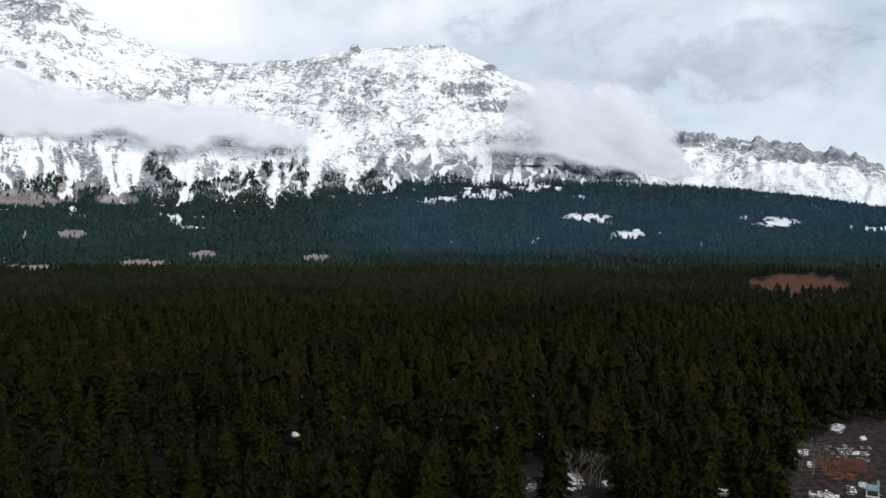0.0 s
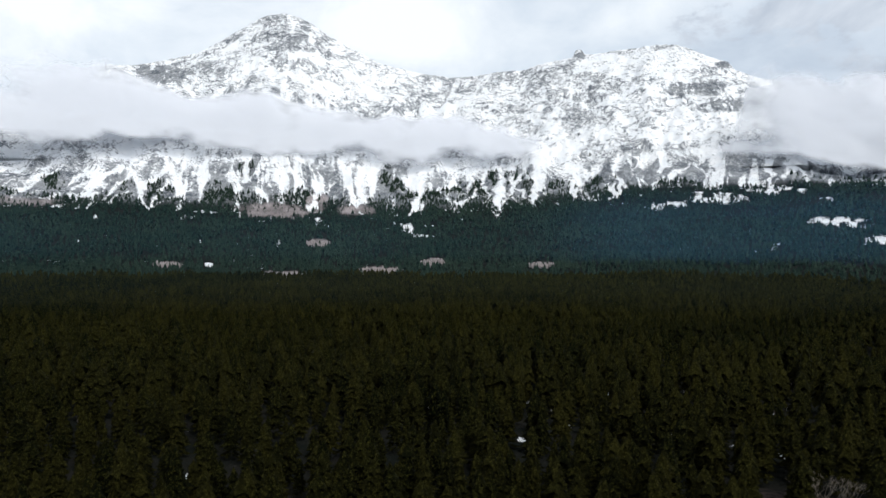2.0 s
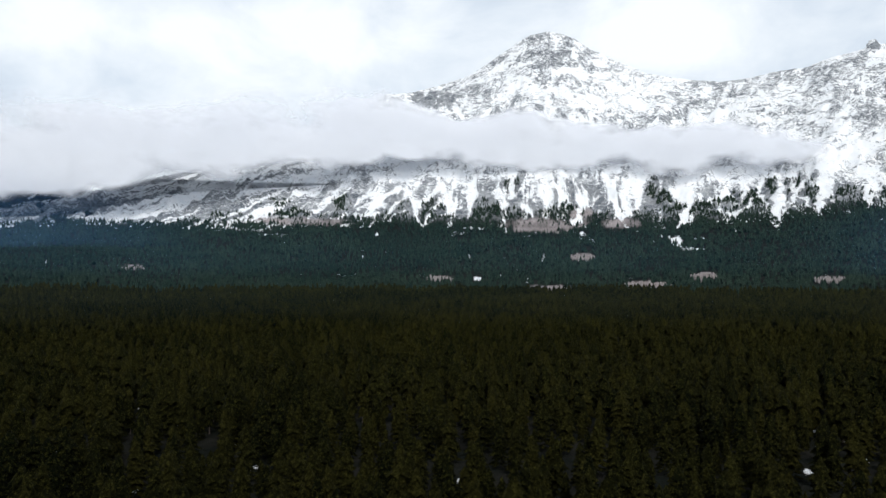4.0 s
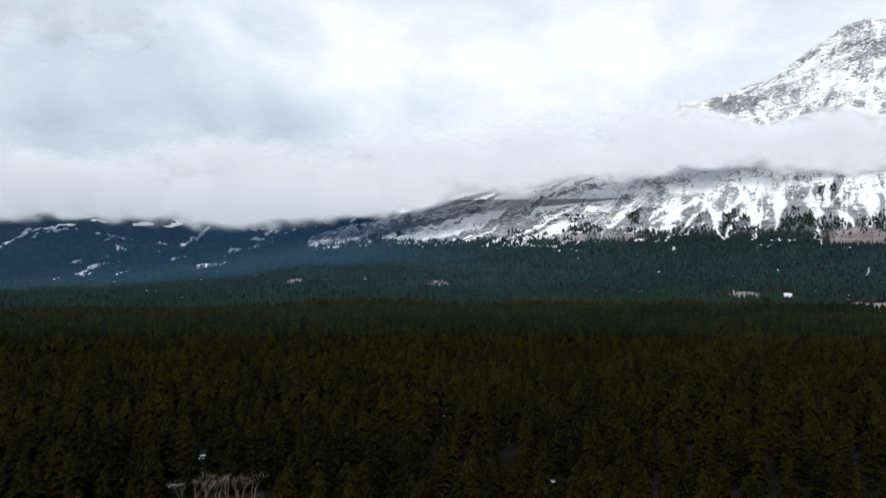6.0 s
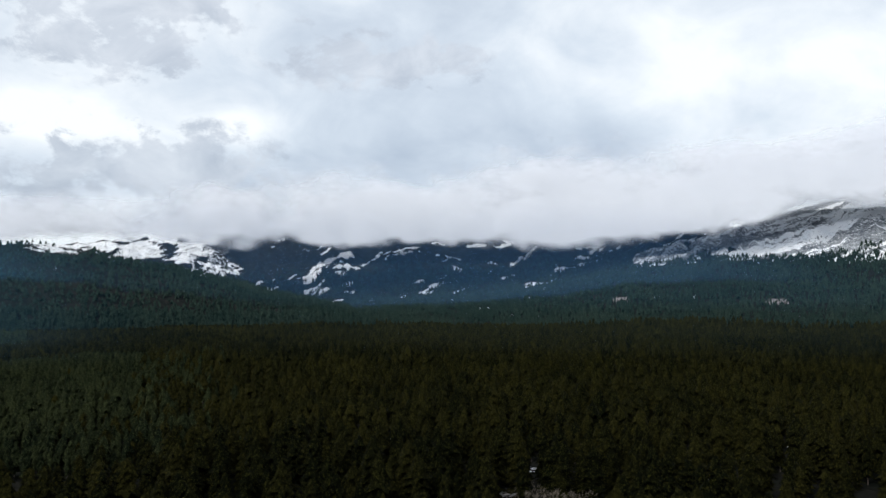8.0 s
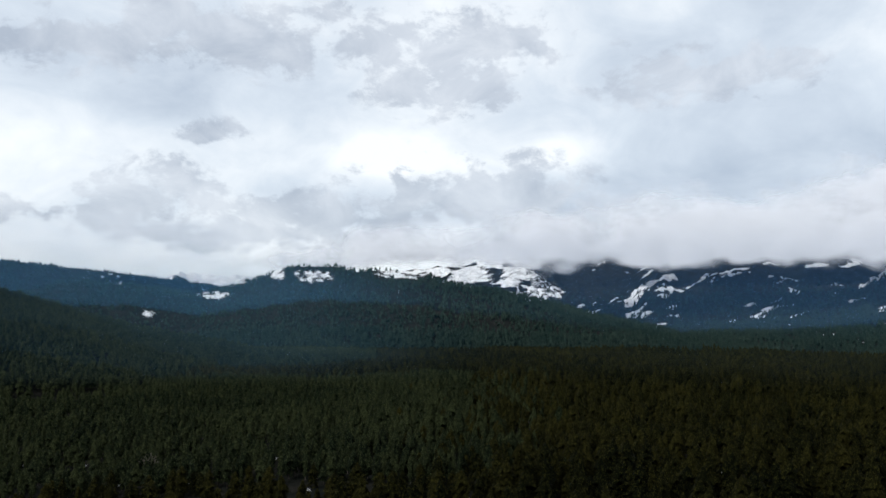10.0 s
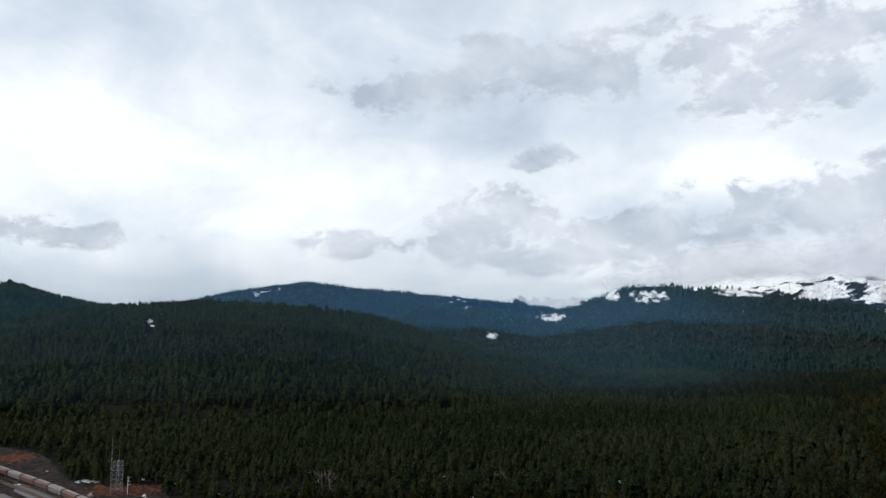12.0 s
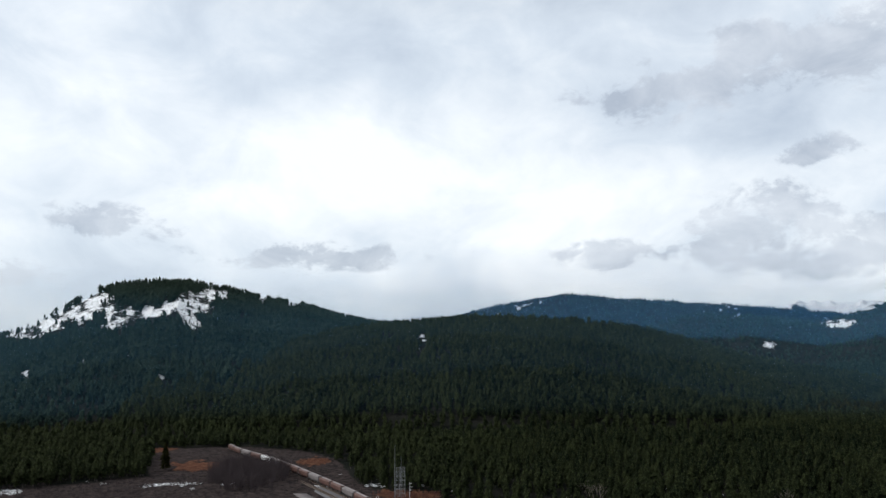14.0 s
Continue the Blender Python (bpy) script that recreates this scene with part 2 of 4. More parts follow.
TERRAIN = terrain_material()
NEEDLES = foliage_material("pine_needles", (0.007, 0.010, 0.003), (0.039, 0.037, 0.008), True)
# needles of the far forests: the blue of distance haze is in their colour
NEEDLES_HAZED = foliage_material("hazed_needles", (0.017, 0.036, 0.028), (0.042, 0.066, 0.046), False)
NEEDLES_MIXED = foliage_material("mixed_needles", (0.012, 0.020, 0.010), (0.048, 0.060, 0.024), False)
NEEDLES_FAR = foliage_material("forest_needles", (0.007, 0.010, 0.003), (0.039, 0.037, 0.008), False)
BARK = plain_material("bark", (0.05, 0.04, 0.032), (0.12, 0.10, 0.085), 4)
ASPEN = plain_material("leafless_aspen", (0.20, 0.175, 0.17), (0.38, 0.33, 0.32), 0.4)
PALE_BARK = plain_material("pale_bark", (0.13, 0.11, 0.09), (0.27, 0.235, 0.19), 3)
CLOUD = cloud_material("cloud", (0.77, 0.795, 0.845), 0.0032, 0.86, 2.4)
# aerial haze put in as blue-coloured translucent sheets
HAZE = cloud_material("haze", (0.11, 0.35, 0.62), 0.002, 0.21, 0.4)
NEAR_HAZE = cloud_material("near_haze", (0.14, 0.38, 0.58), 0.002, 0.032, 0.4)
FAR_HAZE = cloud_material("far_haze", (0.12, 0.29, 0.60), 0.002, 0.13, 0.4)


# ---- noise on the plan ----
def lattice(x, y, seed):
    """Smooth value noise, 0 to 1."""
    xi, yi = np.floor(x), np.floor(y)
    fx, fy = x - xi, y - yi
    fx, fy = fx * fx * (3 - 2 * fx), fy * fy * (3 - 2 * fy)
    xi, yi = xi.astype(np.int64), yi.astype(np.int64)

    def h(a, b):
        n = (a * 374761393 + b * 668265263 + seed * 974634777) & 0xFFFFFFFF
        n = ((n ^ (n >> 13)) * 1274126177) & 0xFFFFFFFF
        return ((n ^ (n >> 16)) & 0xFFFF) / 65535.0

    a, b, c, d = h(xi, yi), h(xi + 1, yi), h(xi, yi + 1), h(xi + 1, yi + 1)
    return (a * (1 - fx) + b * fx) * (1 - fy) + (c * (1 - fx) + d * fx) * fy


def fbm(x, y, seed, octaves=5, gain=0.5):
    s, amp, tot = 0.0, 1.0, 0.0
    for i in range(octaves):
        s, tot = s + amp * lattice(x * 2 ** i, y * 2 ** i, seed + i), tot + amp
        amp *= gain
    return s / tot


def ridged(x, y, seed, octaves=4):
    s, amp, tot = 0.0, 1.0, 0.0
    for i in range(octaves):
        s, tot = s + amp * (1 - np.abs(2 * lattice(x * 2 ** i, y * 2 ** i, seed + i) - 1)), tot + amp
        amp *= 0.55
    return s / tot


def smooth(v, lo, hi):
    t = np.clip((v - lo) / (hi - lo), 0, 1)
    return t * t * (3 - 2 * t)


# ---- the lie of the land: bearing in degrees to the left of +y, range in metres ----
# crests: bearing and rise over the eye's level in degrees
MASSIF = ((-15, 4.5), (-12, 7), (-9, 9.6), (-7.4, 11.4), (-5.8, 11.7), (-4.1, 12.4), (-3.6, 12.95), (-2.6, 13.3), (-1.6, 13.75), (-0.3, 14.3), (1.1, 14.35), (3.5, 14.2), (6.4, 13.9),
          (7.5, 13.7), (9.2, 13.4), (10.2, 13.0), (12.2, 12.95), (13.5, 12.7), (15.5, 12.55), (17.2, 12.75), (18.6, 13.0), (20.4, 13.4), (22.4, 14.35), (24.4, 15.3), (25.4, 15.95), (26.3, 16.35),
          (27.4, 16.5), (28.5, 16.3), (29.4, 15.85), (30.6, 15.1), (31.8, 14.3), (33.2, 13.55), (35, 13.0), (36.9, 12.5), (39, 12.3), (43, 10.5), (48, 8.5), (52.2, 6.7), (57.4, 5.4), (59.8, 4.5),
          (63.7, 3.6), (66, 2.8))
FAR_RIDGE = ((-60, 4), (-36, 5), (-29, 5.1), (-26.8, 6.3), (-24.9, 6.7), (-22, 7.3), (-18.2, 7.8), (-16.7, 8.3), (-15.6, 7.9), (-12.5, 7.6), (-8, 6.5))
VALLEY_WALL = ((50, 4.5), (62, 5.3), (90, 5.0), (98, 4.5), (101, 4), (104, 3.6), (112, 3), (118, 3), (119.6, 3.1), (121, 2.5), (126, 2))
BUTTE = ((80, -3), (84, -0.9), (87, 0), (90, 0.6), (92.4, 1.25), (95, 1.9), (98, 2.6), (100.7, 2.85), (102.7, 3.5), (105.9, 3.8), (107.5, 3.65), (109.1, 4),
         (111.6, 3.95), (112.6, 3.75), (113.5, 3.4), (114.8, 2.85), (116.4, 2.4), (118, 1.9), (121, 1), (126, 0), (132, -1))
BLUE_RIDGE = ((110, 0), (116, 2.2), (119, 2.6), (123.5, 3.05), (127.2, 3.35), (131, 3.65), (134.7, 4.05), (136.5, 3.8), (140, 3.2), (143, 2.4), (150, 1))
NEAR_HILL = ((104, -4.2), (108, -3.0), (114.3, -1.9), (120, -0.8), (124, 0.1), (126.5, 0.9), (129, 1.6), (131.5, 2.1), (134.4, 2.45),
             (138.2, 2.5), (141, 2.6), (144.5, 2.45), (147, 2.2), (152, 1.5), (160, 0), (170, -2))
HILL_FOOT = ((104, 1300), (114, 1110), (123, 740), (134, 625), (142, 540), (151, 490), (157, 500), (165, 560), (171, 640))  # bearing and range
MID_RIDGE = ((110, 0), (115, 1.1), (119.2, 1.8), (122.4, 2.25), (125.2, 2.45), (126.8, 2.3), (128.8, 1.7), (133, 0.6))
LEFT_HILL = ((140, 0), (143, 1.4), (147.9, 2), (151.2, 2.65), (154.3, 3.4), (156.2, 3.9), (158.6, 4.45), (160.8, 4.85), (163.3, 4.92), (165.4, 4.6), (167, 4), (168.7, 3), (170.2, 2.1), (171.8, 1.35),
             (176, 0), (184, -2))
LAST_RIDGE = ((150, 0), (165, 1.2), (173, 1.3), (180, 1.6), (195, 2))
TREELINE = ((-60, 2.2), (-29, 2.5), (-23.5, 3.4), (-18, 4.1), (-12.5, 4.35), (-6, 4.2), (-0.6, 4.2), (7.4, 3.5), (12, 3.0), (19, 2.6), (29, 2.7), (43, 2.7), (49, 2.3), (59, 2.7),
            (66, 2.1), (75, 0.4), (86, -0.5), (95, -0.9), (110, -1.2), (200, -1.2))


def line(pairs, b):
    p = np.array(pairs, float)
    return np.interp(b, p[:, 0], p[:, 1])


def crest(pairs, b, rng, trees=0.0):
    return EYE + rng * np.tan(np.radians(line(pairs, b))) - trees


def within(b, lo, hi, soft):
    return smooth(b, lo - soft, lo + soft) * (1 - smooth(b, hi - soft, hi + soft))


def land(b, r):
    """Height, the part of the land that it belongs to, and how far up that part's slope it lies."""
    u = np.radians(b) * 3600.0  # arc length on the mountain's face
    x, y = -np.sin(np.radians(b)) * r, np.cos(np.radians(b)) * r
    plain = (fbm(x / 420, y / 420, 3, 3) - 0.5) * 16 * smooth(r, 250, 900)
    plain = plain + 13 * np.exp(-((b + 24) / 5) ** 2 - ((r - 1700) / 200) ** 2)
    foot = EYE + 2950 * np.tan(np.radians(line(TREELINE, b)))
    lift = np.clip((r - 1650) / 1300, 0, 1)
    plain = plain + (foot + 10) * lift ** 1.5 + (fbm(x / 160, y / 160, 5, 4) - 0.5) * 22 * lift * (1 - smooth(r, 2850, 3100))
    parts, slopes = [plain], [np.zeros_like(r)]

    def slope_of(pairs, rf, rc, lo, hi, soft, power, gully, period, seed, rough=0.0, trees=0.0):
        rc = rc if np.ndim(rc) else np.full_like(r, rc)
        t = np.clip((r - rf) / (rc - rf), 0, 1)
        top = crest(pairs, b, rc, trees) + (fbm(b * 2.2, r / 160 + seed, seed, 5) - 0.5) * rough
        z = plain + (top - plain) * t ** power
        w = np.sin(np.pi * np.clip(t, 0, 1)) ** 0.8
        warp = (fbm(u / 300, r / 300, seed + 9, 3) - 0.5) * 130
        z = z - gully * w * (1 - ridged((u + warp) / period, r / (period * 5.5), seed, 4))
        z = z + gully * 0.5 * w
        z = z + (fbm(u / 45, r / 45, seed + 4, 4) - 0.5) * gully * 0.42 * w
        z = np.where(r > rc, top - (r - rc) * 0.5, z)
        parts.append(np.where((b > lo) & (b < hi) & (r > rf), z * within(b, lo + soft, hi - soft, soft) + (1 - within(b, lo + soft, hi - soft, soft)) * -60, -999.0))
        slopes.append(np.where(r > rc, 1 + (r - rc) / 1000, t))

    ridge_range = np.interp(b, (-16, -6, 40, 66), (4300, 4350, 4300, 3250))
    slope_of(MASSIF, 2950, ridge_range, -16, 67, 1.0, 1.12, 115, 230, 21, 10)
    slope_of(FAR_RIDGE, 3450, 4620, -60, -6, 1.5, 1.2, 90, 200, 33, 85)
    slope_of(VALLEY_WALL, 2950, 4550, 48, 128, 3, 1.0, 120, 330, 41, 40)
    slope_of(BUTTE, 1750, 2500, 80, 132, 2, 0.85, 26, 260, 51, 6, 8)
    slope_of(BLUE_RIDGE, 2350, 3200, 110, 150, 2, 0.8, 30, 300, 61, 6, 8)
    slope_of(NEAR_HILL, np.maximum(line(HILL_FOOT, b), 650), np.interp(b, (104, 114, 123, 135), (1500, 1500, 1350, 1250)), 104, 170, 3, 0.9, 18, 240, 71, 4, 12)
    slope_of(LEFT_HILL, 800, 1800, 140, 184, 2, 0.95, 30, 240, 81, 5, 9)
    slope_of(MID_RIDGE, 1800, 2350, 110, 133, 2, 0.8, 26, 260, 101, 6, 4)
    slope_of(LAST_RIDGE, 3500, 4500, 150, 197, 3, 1.0, 60, 260, 91, 30)
    stack = np.stack(parts)
    which = stack.argmax(0)
    z = stack.max(0)
    t = np.take_along_axis(np.stack(slopes), which[None], 0)[0]
    # a lone crag on the crest
    z = z + 34 * np.exp(-((b - 6.4) / 0.34) ** 4) * smooth(t, 0.955, 0.99) * (1 - smooth(t, 1.03, 1.06)) * (which == 1)
    z = z * smooth(r, 150, 420) if np.ndim(z) else z
    return z, which, t


# clearings, snowfields and bare faces: bearing, rise, half-width, half-height in degrees
SNOWFIELDS = ((-22.6, 1.9, 1.5, 0.36), (-20.6, 2.25, 0.5, 0.12), (-28.6, 1.4, 0.9, 0.2), (0.2, 3.45, 1.9, 0.35), (-2.8, 3.95, 2.2, 0.5), (-6.6, 4.35, 2.0, 0.35), (-9.9, 3.75, 0.9, 0.15), (-10.6, 2.25, 2.2, 0.4),
              (-13.2, 1.15, 2.0, 0.4), (-5.1, 1.5, 0.2, 0.3), (32.3, -0.72, 0.36, 0.2), (94.5, 2.2, 1.9, 0.8))
OPENINGS = ((32.3, -0.62, 0.4, 0.2), (-22.6, 2.0, 1.6, 0.4), (-13.2, 1.25, 2.0, 0.35), (-10.6, 2.35, 2.2, 0.35))
RUNOUTS = ((24.9, 2.3, 0.3, 0.4), (24.4, 1.95, 0.5, 0.2), (18.5, 1.8, 0.45, 0.5), (17.7, 1.35, 0.8, 0.15), (28.2, 2.45, 0.12, 0.25), (33.8, 2.5, 0.7, 0.16), (39.5, 2.4, 0.15, 0.25), (46.4, 2.35, 1.5, 0.1), (12.1, 3.0, 0.4, 0.4),
           (6.4, 1.45, 0.15, 0.2))
HILL_SNOW = ((171, 1.04, 1.15, 0.45), (169.8, 1.73, 1.38, 0.65), (168.3, 2.37, 1.38, 0.78), (166.8, 3.17, 1.49, 0.91), (165.4, 2.45, 1.38, 0.78), (165.9, 1.7, 1.03, 0.45), (163.7, 2.59, 1.49, 0.52),
             (162.2, 2.87, 1.15, 0.65), (161.2, 2.89, 1.15, 1.17), (160.6, 1.74, 0.5, 0.5), (159.6, 3.87, 1.49, 0.45), (160.2, 3.28, 0.92, 0.78), (154.1, 3.27, 0.5, 0.2), (156.2, 3.65, 0.25, 0.2), (157.6, 2.73, 0.2, 0.45),
             (110.6, 3.1, 1.6, 0.5), (113, 3.1, 0.6, 0.5), (104.2, 3.35, 2.4, 0.36), (117.2, 1.6, 1.3, 0.32), (121.6, 0.25, 0.7, 0.2))
HILL_FLECKS = ((145, 0.77, 0.45, 0.5), (145.3, 0.05, 0.2, 0.3), (147.3, -0.82, 0.2, 0.15), (152.3, 0.54, 0.2, 0.12), (149.3, 1.38, 0.5, 0.15), (167.5, -0.69, 0.35, 0.25), (164.9, -0.16, 0.3, 0.25), (170.9, -1.54, 0.4, 0.35),
               (169.1, -1.93, 0.2, 0.25), (162.8, -1.55, 0.5, 0.25), (162.2, -1.86, 0.25, 0.35), (166.4, -2.16, 0.2, 0.15), (159.2, -1.9, 0.25, 0.25), (171.4, -2.4, 0.2, 0.3))
# conifer stands that climb between the chutes
STANDS = ((35.4, 4.1, 1.8, 0.75), (37.4, 4.2, 0.9, 0.6), (46.7, 4.6, 1.2, 0.4), (45.6, 3.7, 1.6, 0.45), (41.9, 4.6, 0.7, 0.6), (29.9, 5.8, 0.6, 0.7), (31.3, 4.1, 1.5, 0.9), (20.1, 5.6, 0.45, 0.8), (19.3, 4.7, 0.6, 0.7), (18.7, 3.8, 0.6, 0.7),
          (21.2, 3.4, 0.9, 0.5), (14.2, 4.3, 1.5, 1.0), (12.3, 5.6, 0.5, 0.8), (11, 5.3, 0.6, 1.1), (9.9, 4.9, 0.8, 0.9), (7.5, 4.5, 1.3, 0.9), (4.9, 4.7, 1.4, 0.7), (2, 4.4, 1.8, 0.5), (39.2, 3.3, 1.6, 0.5),
          (33, 3.2, 0.8, 0.5), (16.3, 3.4, 1.0, 0.7), (50, 3.2, 2.5, 0.5))
SCRUB = ((16.8, -0.5, 1.0, 0.25), (20.7, -1.1, 1.7, 0.22), (27.1, -1.35, 1.9, 0.18), (34.9, -0.7, 1.0, 0.12), (9.0, -0.62, 0.8, 0.13), (24.9, 0.85, 0.9, 0.2), (66, 0.2, 0.7, 0.07), (56, 0.1, 0.8, 0.08),
         (27.9, 3.1, 2.6, 0.55), (25, 3.7, 1.0, 0.8), (22, 3.2, 1.6, 0.4), (45, 3.3, 4, 0.3))
ROCK_FACES = ((-1.5, 11.3, 2.2, 0.55), (-5.2, 10.1, 3.4, 0.6), (-16.5, 7.6, 1.6, 0.55), (-25, 6.2, 3.5, 0.45), (-3.5, 12.8, 0.7, 0.3), (6.3, 13.9, 0.35, 0.25), (35.5, 12, 2.0, 0.6))
OPEN_SNOW = ((2, 13.1, 4.5, 0.8), (-2.5, 8.9, 4.5, 1.0), (-8.5, 8.0, 2.5, 1.6), (22.5, 12.3, 2.5, 0.9), (25.5, 13.6, 1.2, 0.5), (14, 11.2, 2.5, 0.4))
MEADOWS = ((-24, -2.3, 3.2, 0.85), (-26.4, -13.6, 1.6, 0.6), (160.3, -7.6, 1.9, 0.36), (152.6, -7.6, 1.2, 0.34), (146, -9.9, 2.8, 0.35), (117, -6.7, 0.9, 0.14), (163, -6.5, 1.5, 0.12))
NEAR_SNOW = ((-26.4, -11.2, 0.6, 0.2), (-24.3, -12.8, 0.5, 0.22), (-27.4, -12.5, 1.3, 0.22), (-25, -14.7, 0.6, 0.15), (-25.7, -15.4, 1.0, 0.17), (-6.4, -16.3, 0.6, 0.5),
             (-9.4, -15.9, 1.1, 0.6), (-11.5, -16, 0.5, 0.2), (171.4, -8.55, 1.6, 0.13), (161.8, -8.72, 2.3, 0.14), (166.2, -8.35, 1.6, 0.08), (148.2, -9.3, 1.0, 0.12))


def spots(table, b, rise):
    m = np.zeros_like(b)
    wob = (fbm(b * 1.7, rise * 5, 5, 4) - 0.5) * 1.5
    for cb, cr, hb, hr in table:
        d = ((b - cb) / hb) ** 2 + ((rise - cr) / hr) ** 2
        m = np.maximum(m, 1 - smooth(np.sqrt(d) + wob * 0.6, 0.55, 1.15))
    return m


# avalanche slides: bearing of the run-out, and how far each fork leans as it climbs
SLIDES = (52.5, 47.2, 43.0, 39.7, 36.2, 33.9, 31.0, 28.2, 24.9, 21.4, 18.4, 15.4, 12.2, 9.6, 7.0, 4.2, 1.2, -2.5, -6.0)


def slides(b, r, u):
    """Snow-filled slides that fork and widen up the slope."""
    climb = r - 2945
    u = u + (fbm(u / 170, r / 170, 71, 4) - 0.5) * 150 + (fbm(u / 40, r / 50, 73, 3) - 0.5) * 44
    patchy = fbm(u / 60, r / 130, 75, 4)
    m = np.zeros_like(b)
    for k, c in enumerate(SLIDES):
        side = 0.9 * np.clip((c - 30) / 18, 0, 1)
        for fork, (lean, wide) in enumerate(((0.05, 1.0), (0.42 + 0.1 * math.sin(k * 2.1), 0.7), (-0.40 - 0.1 * math.cos(k * 1.7), 0.62))):
            if fork and (k * 7 + fork) % 4 == 0:
                continue
            mid = math.radians(c) * 3600.0 - (side + lean) * climb
            w = (7 + 0.135 * np.maximum(climb, 0)) * wide * (0.35 + 0.85 * math.sin(k * 3.3 + fork * 1.9) ** 2)
            m = np.maximum(m, 1 - smooth(np.abs(u - mid) / w, 0.45, 1.25))
    return m * smooth(patchy, 0.26, 0.46)


def cover(b, r, z, which, t):
    """Snow, bare rock, pale scrub and dry grass."""
    rise = np.degrees(np.arctan2(z - EYE, r))
    u = np.radians(b) * 3600.0
    faces = spots(ROCK_FACES, b, rise)
    n = fbm(u / 75, z / 42, 13, 5)
    warp = (fbm(u / 300, r / 300, 30, 3) - 0.5) * 130
    lean = u + warp * 0.7 + (r - 3600) * 0.25 * np.sin(u / 700)
    crumb = fbm(u / 22, r / 30, 29, 4)
    massif = which == 1
    low = 1 - smooth(t, 0.10, 0.42)
    # thin ribs down the fall line and ledges across it, thicker in some parts of the face than in others
    mass = fbm(u / 240, z / 110, 52, 3)
    rib_line = smooth(ridged(lean / 85, r / 560, 23, 3), 0.62, 0.80)
    rib_fine = smooth(ridged(lean / 30, r / 200, 27, 3), 0.60, 0.80)
    ledge = smooth(ridged(u / 420 + 3, (z + 40 * fbm(u / 160, z / 90, 58, 3)) / 34, 57, 2), 0.74, 0.92)
    bare = np.maximum(np.maximum(0.8 * rib_line, 0.8 * rib_fine), 0.75 * ledge) * smooth(mass, 0.30, 0.56) * (0.35 + 1.1 * crumb)
    stand = spots(STANDS, b, rise)
    slant = 1.15 * smooth(b, 30, 46) - 0.5 * smooth(b, -2, 8) * (1 - smooth(b, 12, 20))
    along = u + slant * (r - 2950) + warp * 0.5
    streak = 0.42 * ridged(along / 110, r / 900, 63, 3) + 0.58 * ridged(along / 30, r / 380, 67, 3)
    open_snow = smooth(fbm(u / 330, r / 260, 37, 3), 0.40, 0.60)
    snow_m = 0.88 + 0.16 * open_snow - 0.55 * bare - 0.62 * faces * smooth(crumb, 0.15, 0.45) + 0.4 * spots(OPEN_SNOW, b, rise)
    slide = slides(b, r, u + warp * 0.35)
    snow_low = 0.72 - 0.62 * smooth(streak, 0.50, 0.72) + 0.7 * slide - 0.5 * stand * (1 - slide)
    snow_m = snow_m + (snow_low - snow_m) * low
    left = smooth(b, 30, 48)
    snow_m = snow_m - 0.10 * left * (0.4 + 0.6 * low)
    snow_m = snow_m + (1.06 - 0.92 * smooth(streak, 0.54, 0.70) - snow_m) * 0.9 * smooth(b, 40, 49)
    broad = fbm((u + r * 0.9) / 190, (r - u * 0.5) / 420, 44, 3)
    spot = fbm((u + r * 0.8) / 48, (r - u * 0.6) / 130, 46, 3)
    snow_v = smooth(broad * 0.4 + spot * 0.6, 0.61, 0.67) * 0.9 + 0.7 * smooth(b, 91, 97) * smooth(n, 0.3, 0.5)
    snow_r = 0.88 - 1.0 * faces * smooth(crumb, 0.2, 0.5) - 0.36 * smooth(t, 0.6, 0.9) * (0.1 + 1.5 * crumb) - 0.3 * bare
    snow = np.where(massif, snow_m, np.where(which == 2, snow_r, np.where(which == 3, snow_v, np.where(which == 9, 0.75 * smooth(n, 0.4, 0.55), 0.0))))
    broken = smooth(0.6 * fbm(u / 26, r / 45, 16, 3) + 0.4 * fbm(u / 90, r / 60, 15, 2), 0.38, 0.50)
    field = np.maximum(spots(SNOWFIELDS, b, rise) * broken * 0.80, 0.72 * np.maximum(spots(HILL_SNOW, b, rise), spots(HILL_FLECKS, b, rise)) * (0.4 + 0.6 * smooth(fbm(u / 20, r / 50, 16, 3), 0.38, 0.54)))
    field = np.maximum(field, spots(RUNOUTS, b, rise) * (0.4 + 0.6 * broken) * 0.8)
    flecks = smooth(fbm(u / 34, r / 70, 17, 3) * 0.75 + fbm(u / 300, r / 300, 18, 2) * 0.25, 0.72, 0.76) * np.maximum(smooth(r, 1500, 2500), 1.0 * (which == 7)) * (which != 3)
    field = np.maximum(field, spots(NEAR_SNOW, b, rise) * 0.56)
    thaw = smooth(fbm(b * r / 420, r / 6, 19, 3), 0.72, 0.80) * (1 - smooth(r, 380, 520)) * 0.55
    snow = snow - 0.55 * spots(SCRUB, b, rise) * massif * low
    snow = np.maximum(snow, np.maximum(np.maximum(field, flecks * 0.6), thaw))
    rock = np.where((which == 1) | (which == 2), 1.0, 0.0) * smooth(t, 0.02, 0.1)
    scrub = spots(SCRUB, b, rise) * (0.5 + 0.5 * smooth(n, 0.35, 0.55))
    dry = spots(MEADOWS, b, rise)
    return np.clip(snow, 0, 1), rock, np.clip(scrub, 0, 1), dry, slide, stand


